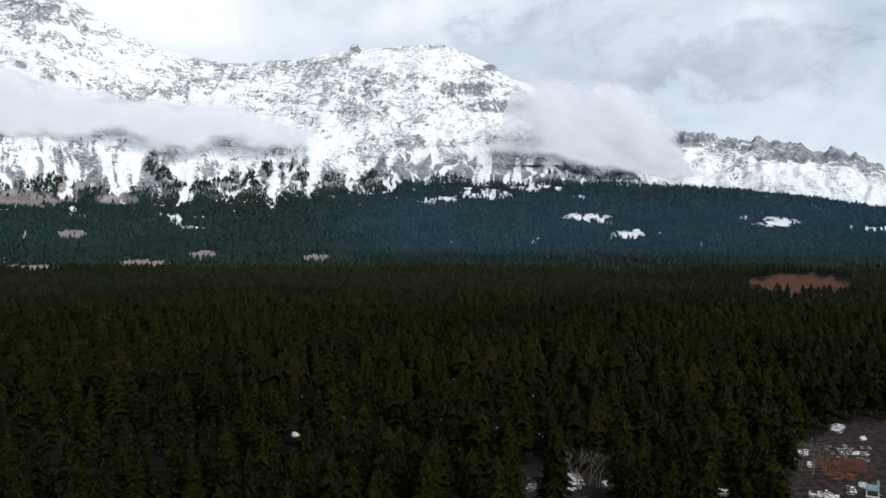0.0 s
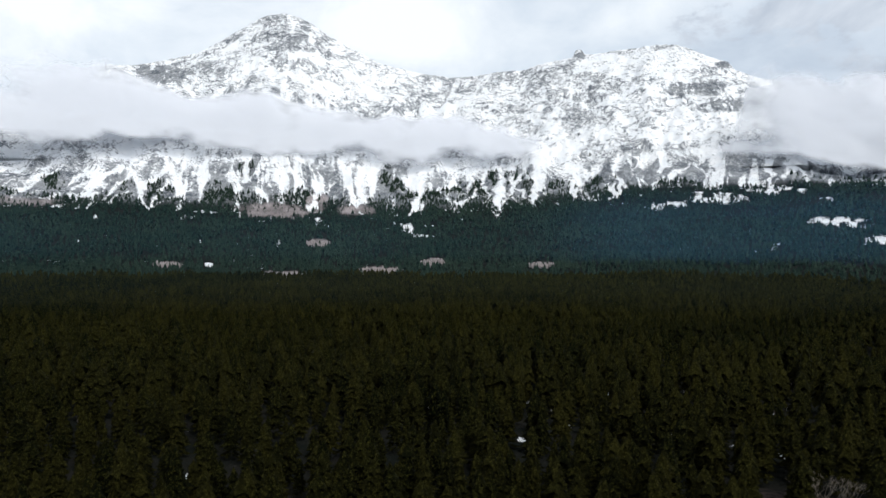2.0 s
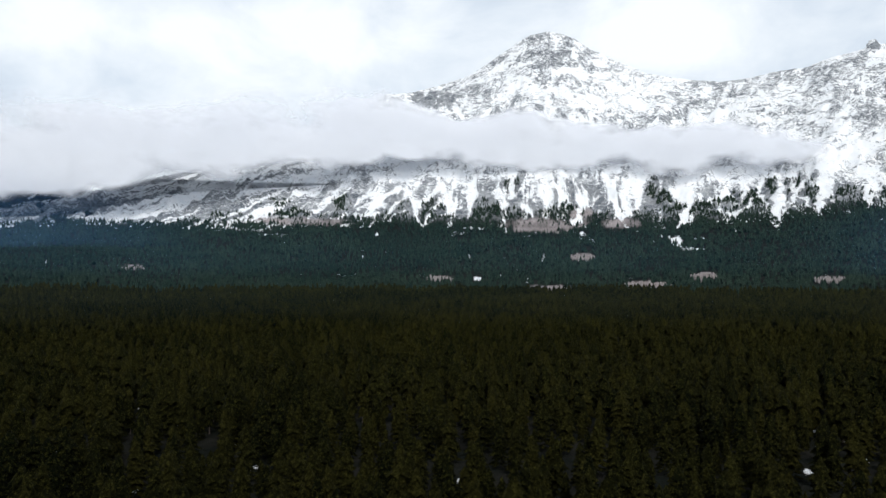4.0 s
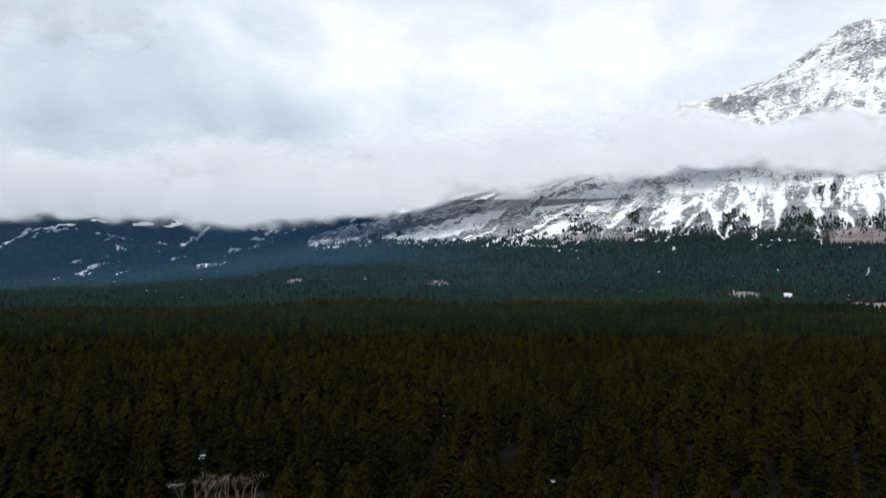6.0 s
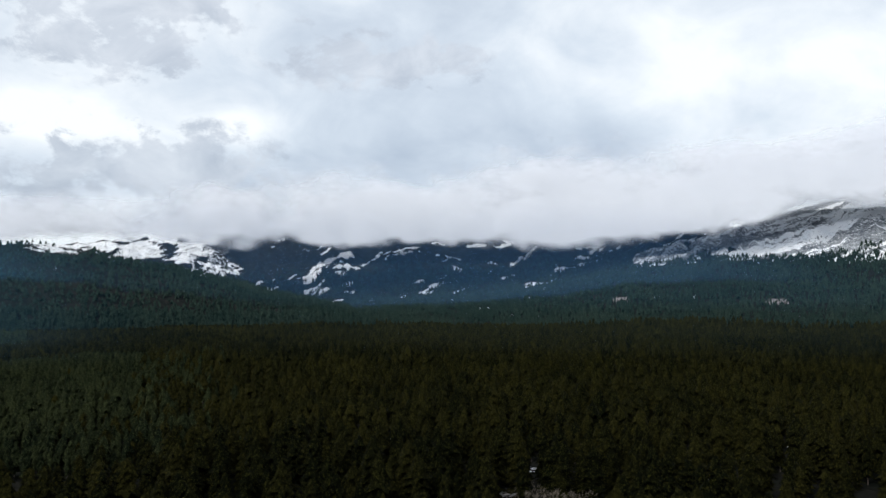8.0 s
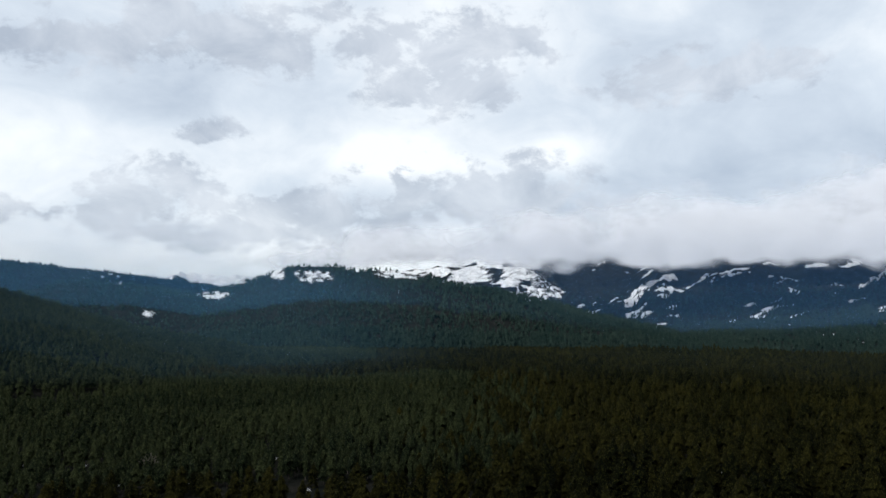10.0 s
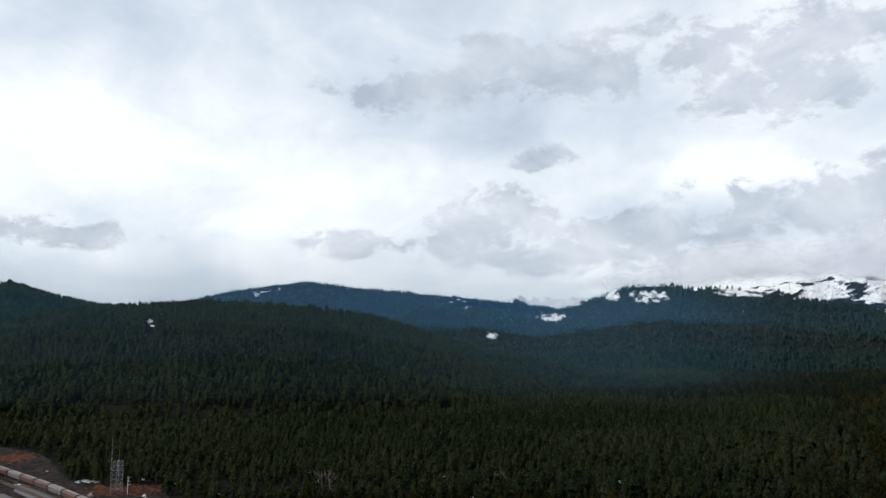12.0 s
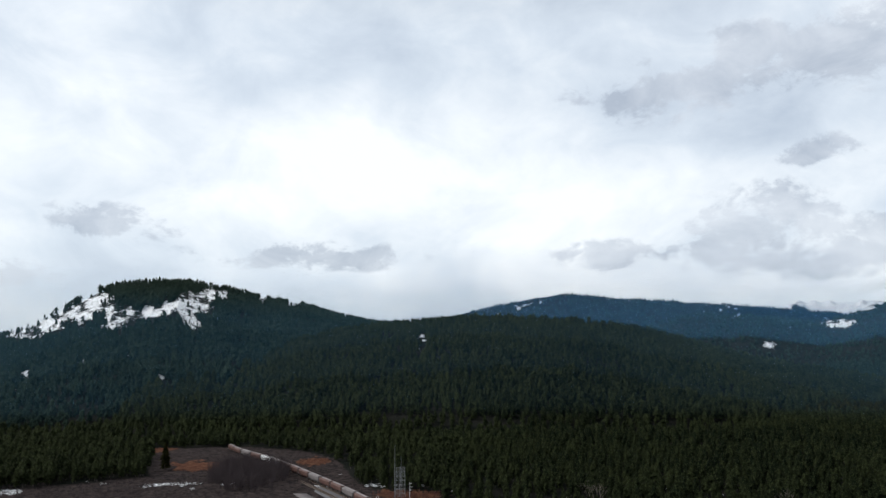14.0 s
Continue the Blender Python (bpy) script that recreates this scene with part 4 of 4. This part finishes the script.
forest("distant_forest", "dark forest on the far slopes", [conifer(95 + s, 1, 5, trunk=False) for s in range(4)], scatter(OUTER, 3700, 13.0), (11, 22), (0.55, 0.85), NEEDLES_HAZED)


def pale_stands():
    """Places of the leafless aspens that stand in patches among the pines of the plain."""
    rng = np.random.default_rng(31)
    B, R = rng.uniform(5, 70, 90000), np.sqrt(rng.uniform(1250.0 ** 2, 2900.0 ** 2, 90000))
    z, which, _ = land(B, R)
    ok = (spots(SCRUB, B, np.degrees(np.arctan2(z + 9 - EYE, R))) > 0.4) & (which == 0)
    return [a[ok] for a in (-np.sin(np.radians(B)) * R, np.cos(np.radians(B)) * R, z, B, R, which)]


forest("aspen_stand", "patches of pale leafless aspens among the dark pines", [conifer(45 + s, 2, 5, trunk=False) for s in range(4)], pale_stands(), (9, 15), (0.30, 0.5), ASPEN)
foot = scatter(2900, 3600, 9.0)
forest("mountain_foot_forest", "dark conifer stands between the avalanche chutes, haze blue in their colour", [conifer(55 + s, 1, 5, trunk=False) for s in range(4)], [a[foot[5] == 1] for a in foot], (10, 18), (0.5, 0.7), NEEDLES_HAZED)


# ---- helpers for built things ----
def part(name, bm, material, parent, label=""):
    me = bpy.data.meshes.new(name)
    bm.to_mesh(me)
    bm.free()
    me.materials.append(material)
    ob = new(name, me)
    ob.parent = parent
    return tagged(ob, label)


def box(bm, x0, x1, y0, y1, z0, z1, bevel=0.0):
    made = bmesh.ops.create_cube(bm, size=1.0, matrix=Matrix.LocRotScale(((x0 + x1) / 2, (y0 + y1) / 2, (z0 + z1) / 2), None, (x1 - x0, y1 - y0, z1 - z0)))
    if bevel:
        es = list({e for v in made["verts"] for e in v.link_edges})
        bmesh.ops.bevel(bm, geom=es, offset=bevel, segments=1, affect="EDGES")
    return bm


def rod(bm, a, b, r0, r1=None, sides=6):
    a, b = Vector(a), Vector(b)
    d = b - a
    m = Matrix.Translation((a + b) / 2) @ d.to_track_quat("Z", "Y").to_matrix().to_4x4()
    bmesh.ops.create_cone(bm, cap_ends=True, segments=sides, radius1=r0, radius2=r0 if r1 is None else r1, depth=d.length, matrix=m)
    return bm


def spot(b, r):
    """The place on the ground at a bearing and range."""
    z, _, _ = land(np.array([float(b)]), np.array([float(r)]))
    return Vector((-math.sin(radians(b)) * r, math.cos(radians(b)) * r, float(z[0])))


STEEL = plain_material("grey_steel", (0.16, 0.17, 0.18), (0.28, 0.29, 0.30), 3, 0.5, 0.6)
RUST = plain_material("rail_steel", (0.08, 0.05, 0.04), (0.2, 0.14, 0.1), 4, 0.5, 0.6)
TIMBER = plain_material("weathered_timber", (0.09, 0.075, 0.06), (0.2, 0.17, 0.14), 5, 0.85, bump=0.4)
BALLAST = plain_material("ballast_stone", (0.08, 0.078, 0.082), (0.17, 0.165, 0.168), 1.5, 0.9, bump=0.8)
GRAVEL = plain_material("gravel_road", (0.10, 0.088, 0.086), (0.19, 0.17, 0.165), 0.4, 0.9, bump=0.5)
BROWN_CAR = plain_material("rust_brown_paint", (0.075, 0.036, 0.028), (0.14, 0.075, 0.06), 1.2, 0.6)
GREY_CAR = plain_material("dusty_grey_paint", (0.12, 0.105, 0.10), (0.20, 0.175, 0.17), 1.2, 0.6)
WHITE_CAR = plain_material("dirty_white_paint", (0.55, 0.55, 0.54), (0.72, 0.72, 0.71), 1.2, 0.55)
CAR_ROOF = plain_material("pale_dusty_roof", (0.20, 0.175, 0.17), (0.32, 0.285, 0.28), 1.0, 0.7)
BLACK_IRON = plain_material("black_iron", (0.02, 0.02, 0.02), (0.06, 0.055, 0.05), 3, 0.6, 0.3)
SIGN_FACE = plain_material("pale_teal_sign", (0.22, 0.38, 0.40), (0.34, 0.50, 0.52), 1.5, 0.5)
SIGN_WHITE = plain_material("sign_white", (0.68, 0.70, 0.70), (0.82, 0.83, 0.83), 2, 0.5)
TWIGS = plain_material("purple_brown_twigs", (0.045, 0.034, 0.036), (0.10, 0.075, 0.075), 2)
RED_TWIGS = plain_material("red_brown_twigs", (0.10, 0.042, 0.034), (0.20, 0.09, 0.07), 2)
BOULDER = plain_material("grey_boulder", (0.10, 0.10, 0.10), (0.24, 0.23, 0.22), 1.2, 0.9, bump=0.5)

# ---- railway ----
TRACK = [Vector(p) for p in ((-143, -90, 0), (-160, -170, 0), (-175, -243, 0), (-187.6, -305, 0), (-196, -346.4, 0), (-209.6, -437.4, 0), (-213.2, -474.3, 0), (-213, -508, 0), (-216, -535, 0), (-224, -570, 0))]


def track_point(s):
    """Place and heading on the track, s metres from its near end (smooth through the corners)."""
    lens = [(TRACK[i + 1] - TRACK[i]).length for i in range(len(TRACK) - 1)]

    def at(q):
        q = max(0.0, min(q, sum(lens) - 1e-3))
        for i, l in enumerate(lens):
            if q <= l:
                return TRACK[i].lerp(TRACK[i + 1], q / l)
            q -= l
        return TRACK[-1].copy()

    pts = [at(s + k * 9) for k in (-2, -1, 0, 1, 2)]
    p = sum(pts, Vector()) / 5
    d = (at(s + 20) - at(s - 20)).normalized()
    return p, d


TRACK_LONG = sum((TRACK[i + 1] - TRACK[i]).length for i in range(len(TRACK) - 1))
TRACK_Z = 1.1


def ribbon(name, offset, profile, material, label, step=8.0, wobble=0.0):
    """A strip along the track with a cross-section of (sideways, height) corners."""
    v, f = [], []
    n = int(TRACK_LONG / step)
    k = len(profile)
    for i in range(n + 1):
        p, d = track_point(i * step)
        side = Vector((-d.y, d.x, 0))
        for a, z in profile:
            q = p + side * (offset + a + wobble * math.sin(i * 0.7 + a))
            v.append((q.x, q.y, z))
    for i in range(n):
        for j in range(k - 1):
            f.append((i * k + j, i * k + j + 1, (i + 1) * k + j + 1, (i + 1) * k + j))
    return tagged(new(name, mesh_from(name, np.array(v), np.array(f), material)), label, name.replace("_", " "), kind="structure")


ribbon("railway_bed", 0, ((-6.5, -1.2), (-3.2, 0.75), (3.2, 0.75), (8.5, 0.6), (11, -1.2)), BALLAST, "grey stone ballast bed under the railway")
ribbon("gravel_road", 16, ((-3.5, -0.8), (-3.0, 0.55), (3.0, 0.55), (3.5, -0.8)), GRAVEL, "gravel service road beside the railway", wobble=0.5)
for off in (-0.75, 0.75, 4.4, 5.9):
    ribbon("rail", off, ((-0.07, 0.85), (-0.07, 1.05), (0.07, 1.05), (0.07, 0.85)), RUST, "rusty steel rail of the track", step=5)


def sleepers():
    bm = bmesh.new()
    for i in range(int(TRACK_LONG / 1.2)):
        p, d = track_point(i * 1.2)
        for off in (0, 5.15):
            side = Vector((-d.y, d.x, 0))
            c = p + side * off
            m = Matrix.LocRotScale((c.x, c.y, 0.8), Euler((0, 0, math.atan2(d.y, d.x))), (0.24, 2.5, 0.2))
            a = [bm.verts.new(m @ Vector(q)) for q in ((-.5, -.5, .5), (.5, -.5, .5), (.5, .5, .5), (-.5, .5, .5), (-.5, -.5, -.5), (.5, -.5, -.5), (.5, .5, -.5), (-.5, .5, -.5))]
            for q in ((0, 1, 2, 3), (0, 4, 5, 1), (1, 5, 6, 2), (2, 6, 7, 3), (3, 7, 4, 0)):
                bm.faces.new([a[k] for k in q])
    ob = part("sleepers", bm, TIMBER, None)
    tagged(ob, "dark timber sleepers under the rails", "sleepers", kind="stuff")


sleepers()


def hopper_car(paint, label):
    """A covered hopper, 16.6 m over its ends, wheels on z = 0."""
    car = tagged(new("hopper_car"), label, "rail car", "cars of the freight train")
    bm = bmesh.new()
    ring = []
    for x in (-7.4, -6.9, 6.9, 7.4):
        w = 1.5 if abs(x) < 7 else 1.42
        ring.append([bm.verts.new((x, y, z)) for y, z in ((-w, 1.9), (-w - 0.05, 3.7), (-w * 0.72, 4.25), (w * 0.72, 4.25), (w + 0.05, 3.7), (w, 1.9))])
    for a, b in zip(ring, ring[1:]):
        for k in range(6):
            bm.faces.new((a[k], a[(k + 1) % 6], b[(k + 1) % 6], b[k]))
    bm.faces.new(ring[0])
    bm.faces.new(list(reversed(ring[-1])))
    bmesh.ops.recalc_face_normals(bm, faces=bm.faces)
    body = part("body", bm, paint, car)
    for x in (-5.5, -3.3, -1.1, 1.1, 3.3, 5.5):
        for y in (-1.56, 1.56):
            bm = box(bmesh.new(), x - 0.06, x + 0.06, y - 0.05, y + 0.05, 1.95, 3.72)
            part("side_rib", bm, paint, body)
    bm = box(bmesh.new(), -7.2, 7.2, -0.55, 0.55, 4.24, 4.42, 0.04)
    part("roof_hatch", bm, CAR_ROOF, car, "pale dusty roof hatch")
    bm = box(bmesh.new(), -8.0, 8.0, -0.35, 0.35, 1.0, 1.4)
    box(bm, -8.0, -7.4, -1.4, 1.4, 1.1, 1.3)
    box(bm, 7.4, 8.0, -1.4, 1.4, 1.1, 1.3)
    part("frame", bm, BLACK_IRON, car)
    for x in (-4.4, 0, 4.4):
        bm = bmesh.new()
        bmesh.ops.create_cone(bm, cap_ends=True, segments=4, radius1=0.5, radius2=1.95, depth=1.3, matrix=Matrix.Translation((x, 0, 1.35)) @ Matrix.Rotation(math.pi / 4, 4, "Z"))
        part("chute", bm, paint, car)
    for x in (-5.6, 5.6):
        bm = box(bmesh.new(), x - 1.3, x + 1.3, -1.05, -0.85, 0.35, 0.75, 0.05)
        box(bm, x - 1.3, x + 1.3, 0.85, 1.05, 0.35, 0.75, 0.05)
        box(bm, x - 0.2, x + 0.2, -1.0, 1.0, 0.5, 0.95)
        bogie = part("bogie", bm, BLACK_IRON, car)
        for w in (-0.9, 0.9):
            for y in (-0.75, 0.75):
                part("wheel", rod(bmesh.new(), (x + w, y - 0.06, 0.46), (x + w, y + 0.06, 0.46), 0.46, sides=12), RUST, bogie)
    for x in (-7.75, 7.75):
        bm = bmesh.new()
        for y in (0.9, 1.3):
            rod(bm, (x, y, 1.3), (x, y, 4.2), 0.03, sides=4)
        for k in range(7):
            rod(bm, (x, 0.9, 1.5 + k * 0.4), (x, 1.3, 1.5 + k * 0.4), 0.025, sides=4)
        part("ladder", bm, STEEL, car)
        part("coupler", box(bmesh.new(), min(x, x * 1.08), max(x, x * 1.08), -0.15, 0.15, 0.85, 1.1), BLACK_IRON, car)
    return car


CAR_KINDS = (hopper_car(BROWN_CAR, "rust-brown covered hopper car with dusty roof in the train"),
             hopper_car(GREY_CAR, "dusty grey covered hopper car in the train"),
             hopper_car(WHITE_CAR, "dirty white covered hopper car in the train"))


def train():
    used = set()
    s, k = 150.0, 0
    order = (0, 1, 0, 0, 1, 0, 1, 0, 0, 1, 0, 0, 0, 1, 2, 0, 1, 0, 0, 1, 0, 1, 1, 1, 0)
    while s < TRACK_LONG - 26:
        p, d = track_point(s)
        kind = order[k % len(order)]
        m = pose(p.x, p.y, 1.05, 0, 0, math.degrees(math.atan2(d.y, d.x)))
        if kind in used:
            copy_thing(CAR_KINDS[kind], m)
        else:
            CAR_KINDS[kind].matrix_basis = m
            used.add(kind)
        s, k = s + 16.9, k + 1


train()


# ---- masts by the railway ----
def lattice_mast():
    p = spot(146.55, 392)
    mast = tagged(new("lattice_mast"), "grey steel lattice mast beside the railway", "mast")
    h, w0, w1 = 14.0, 1.65, 1.45

    def leg(k, z):
        w = w0 + (w1 - w0) * z / h
        return Vector(((w, w), (-w, w), (-w, -w), (w, -w))[k % 4]).to_3d() + Vector((0, 0, z))

    for k in range(4):
        part("leg", rod(bmesh.new(), leg(k, 0), leg(k, h), 0.11), STEEL, mast)
    for n in range(7):
        z0, z1 = n * 2.0, n * 2.0 + 2.0
        bm = bmesh.new()
        for k in range(4):
            rod(bm, leg(k, z0), leg(k + 1, z1), 0.06, sides=4)
            rod(bm, leg(k, z1), leg(k + 1, z1), 0.06, sides=4)
        part("bracing", bm, STEEL, mast)
    part("antenna", rod(bmesh.new(), (1.3, 1.3, h), (1.3, 1.3, h + 5.5), 0.09, 0.05), STEEL, mast)
    mast.matrix_basis = pose(p.x, p.y, p.z - 0.1, 0, 0, 20)
    q = spot(146.95, 391)
    whip = tagged(new("antenna_mast"), "tall thin grey antenna mast on guyed pole", "mast")
    part("pole", rod(bmesh.new(), (0, 0, 0), (0, 0, 17), 0.16, 0.12, 8), STEEL, whip)
    part("whip", rod(bmesh.new(), (0, 0, 16.8), (0, 0, 24.5), 0.09, 0.06), STEEL, whip)
    for z in (6, 11, 15):
        part("clamp", box(bmesh.new(), -0.3, 0.3, -0.3, 0.3, z - 0.12, z + 0.12, 0.03), STEEL, whip)
    whip.matrix_basis = pose(q.x, q.y, q.z - 0.1)


lattice_mast()


def signal_post():
    p = spot(145.9, 388)
    post = tagged(new("signal_post"), "railway signal post with three short arms", "post")
    part("pole", rod(bmesh.new(), (0, 0, 0), (0, 0, 7.6), 0.13, 0.1, 8), SIGN_WHITE, post)
    for z in (4.2, 5.7, 7.2):
        arm = part("arm", rod(bmesh.new(), (0, 0, z), (1.5, 0, z), 0.08), SIGN_WHITE, post)
        part("lamp_head", box(bmesh.new(), 1.1, 1.5, -0.2, 0.2, z - 0.35, z + 0.35, 0.05), BLACK_IRON, arm)
    post.matrix_basis = pose(p.x, p.y, p.z - 0.1, 0, 0, 146)


signal_post()


# ---- roadside board ----
def board():
    p = spot(-28.35, 258)
    sign = tagged(new("roadside_board"), "pale teal signboard on two white posts by the snowy clearing", "signboard")
    face = part("panel", box(bmesh.new(), -1.7, 1.7, -0.06, 0.06, 2.0, 3.9, 0.03), SIGN_FACE, sign)
    for z, a, b in ((3.45, -1.3, 1.3), (3.05, -1.3, 0.9), (2.65, -1.3, 1.1)):
        part("line", box(bmesh.new(), a, b, -0.072, -0.064, z - 0.08, z + 0.08), SIGN_WHITE, face)
    for x in (-1.55, 1.55):
        part("post", box(bmesh.new(), x - 0.12, x + 0.12, 0.06, 0.26, -0.2, 4.1, 0.02), SIGN_WHITE, sign)
    part("base_rail", box(bmesh.new(), -1.7, 1.7, -0.1, 0.1, 0.1, 0.5, 0.02), SIGN_WHITE, sign)
    part("finial", box(bmesh.new(), 1.0, 1.7, -0.08, 0.08, 4.0, 5.2, 0.06), SIGN_FACE, sign)
    sign.matrix_basis = pose(p.x, p.y, p.z, 0, 0, -28.35)


board()


# ---- bare trees, shrubs and stones ----
def twig_tree(seed, height, trunks, material, label, spread=0.32):
    """A leafless tree: bent stems that fork three times."""
    rnd = random.Random(seed)
    tree = tagged(new("bare_tree"), label, "tree", "bare trees")

    def grow(bm, crown, a, d, length, r, depth):
        for _ in range(2):
            b = a + d * length * 0.5
            rod(bm, a, b, r, r * 0.75, 4 if depth else 6)
            a, r = b, r * 0.75
            d = (d + Vector((rnd.uniform(-1, 1), rnd.uniform(-1, 1), rnd.uniform(-0.2, 0.5))) * 0.14).normalized()
        if depth < 3:
            for _ in range(3 if depth < 2 else 6):
                t = rnd.random() * 6.28
                e = (d + Vector((math.cos(t), math.sin(t), 0.15)) * rnd.uniform(0.35, 0.75)).normalized()
                grow(crown, crown, a - d * length * rnd.uniform(0, 0.3), e, length * rnd.uniform(0.5, 0.72), max(r * 0.55, 0.012), depth + 1)

    for k in range(trunks):
        t = rnd.random() * 6.28
        d = Vector((math.cos(t) * spread * rnd.random(), math.sin(t) * spread * rnd.random(), 1)).normalized()
        stem, crown = bmesh.new(), bmesh.new()
        grow(stem, crown, Vector((math.cos(t) * 0.3 * (trunks > 1), math.sin(t) * 0.3 * (trunks > 1), 0)), d, height * rnd.uniform(0.4, 0.5), height * 0.011, 0)
        trunk = part("trunk", stem, material, tree)
        part("crown", crown, material, trunk)
    return tree


ASPENS = [twig_tree(s, 11.5, 2 + s % 2, PALE_BARK, "leafless pale aspen at the forest edge") for s in range(3)]
BARE_PLACES = ((-9.0, 242), (-9.7, 238), (-10.4, 241), (-11.1, 239), (-8.2, 247), (-24.2, 280), (-24.9, 276), (-25.6, 283), (-23.9, 290), (68.8, 266), (69.7, 262), (70.5, 264), (71.2, 261),
               (72.0, 265), (72.9, 262), (73.6, 267), (132.8, 374), (133.2, 371), (133.6, 376), (121.0, 372), (-13, 236))
for k, (b, r) in enumerate(BARE_PLACES):
    p = spot(b, r)
    rnd = random.Random(k)
    m = pose(p.x, p.y, p.z - 0.1, 0, 0, rnd.random() * 360)
    ob = ASPENS[k] if k < 3 else copy_thing(ASPENS[k % 3], m)
    if k < 3:
        ob.matrix_basis = m
    ob.scale = (0.85 + 0.3 * rnd.random(),) * 3


def thicket(name, label, places, height, material, seed, stems=9):
    """Leafless brush: fans of thin stems on many spots, joined."""
    rnd = np.random.default_rng(seed)
    V, F, n = [], [], 0
    B, R = np.array(places).T
    Z = land(B, R)[0]
    for b, r, z in zip(B, R, Z):
        p = Vector((-math.sin(radians(b)) * r, math.cos(radians(b)) * r, z))
        h = height * rnd.uniform(0.55, 1.1)
        for _ in range(stems):
            t, lean = rnd.uniform(0, 6.28), rnd.uniform(0.05, 0.55)
            base = np.array([p.x + rnd.normal() * 0.5, p.y + rnd.normal() * 0.5, p.z - 0.1])
            tip = base + np.array([math.cos(t) * lean, math.sin(t) * lean, 1.0]) * h * rnd.uniform(0.6, 1)
            for a, c, w in ((base, tip, 0.07), (base * 0.45 + tip * 0.55, tip + np.array([rnd.normal(), rnd.normal(), 0.1]) * h * 0.16, 0.05), (base * 0.6 + tip * 0.4, tip + np.array([rnd.normal(), rnd.normal(), -0.8]) * h * 0.16, 0.05)):
                V += [a + (w, 0, 0), a + (-w * 0.5, w * 0.8, 0), a + (-w * 0.5, -w * 0.8, 0), c]
                F += [(n, n + 1, n + 3), (n + 1, n + 2, n + 3), (n + 2, n, n + 3)]
                n += 4
    ob = new(name, mesh_from(name, np.array(V), np.array(F), material, shade=False))
    return tagged(ob, label, "shrubs", kind="stuff")


pick = np.random.default_rng(5)
thicket("bare_thicket", "dark purple-brown leafless thicket by the railway", [(156.9 + 2.7 * math.sqrt(u) * math.cos(6.283 * v), 462 + 46 * math.sqrt(u) * math.sin(6.283 * v)) for u, v in pick.random((300, 2))], 10.0, TWIGS, 1, 11)
thicket("low_brush", "low dark brush over the wet meadow", [(158 + 15 * u, 400 + 80 * v) for u, v in pick.random((420, 2))], 1.8, TWIGS, 2, 6)
thicket("red_brush", "low red-brown brush in the clearing", [(-26.5 + 2.9 * (u - 0.5), 291 + 15 * (v - 0.5)) for u, v in pick.random((150, 2))], 2.2, RED_TWIGS, 3, 8)
thicket("trackside_brush", "brown brush beside the railway", [(143 + 5.5 * u, 384 + 22 * v) for u, v in pick.random((120, 2))], 1.6, RED_TWIGS, 4, 7)


def boulder(seed):
    bm = bmesh.new()
    bmesh.ops.create_icosphere(bm, subdivisions=2, radius=1.0)
    rnd = random.Random(seed)
    off = Vector((rnd.random() * 9, rnd.random() * 9, 0))
    for v in bm.verts:
        v.co *= 0.72 + 0.5 * noise.noise(v.co * 1.3 + off)
        v.co.z = max(v.co.z * 0.75, -0.25)
    me = bpy.data.meshes.new("boulder")
    bm.to_mesh(me)
    bm.free()
    me.materials.append(BOULDER)
    return me


stones = [boulder(s) for s in range(3)]
for k in range(26):
    rnd = random.Random(300 + k)
    p = spot(rnd.uniform(-28.2, -25.6), rnd.uniform(302, 322))
    ob = tagged(new("boulder", stones[k % 3]), "grey boulder among snow in the clearing", "boulder", "boulders in the clearing")
    ob.matrix_basis = pose(p.x, p.y, p.z + 0.1, 0, 0, rnd.random() * 360) @ Matrix.Scale(rnd.uniform(0.5, 1.3), 4)

# a pine that stands alone in the meadow
p = spot(162.3, 502)
ob = copy_thing(pines[1], pose(p.x, p.y, p.z - 0.2, 0, 0, 40))
ob.scale = (0.85, 0.85, 0.8)
tagged(ob, "lone dark spruce standing in the dry meadow", "tree")
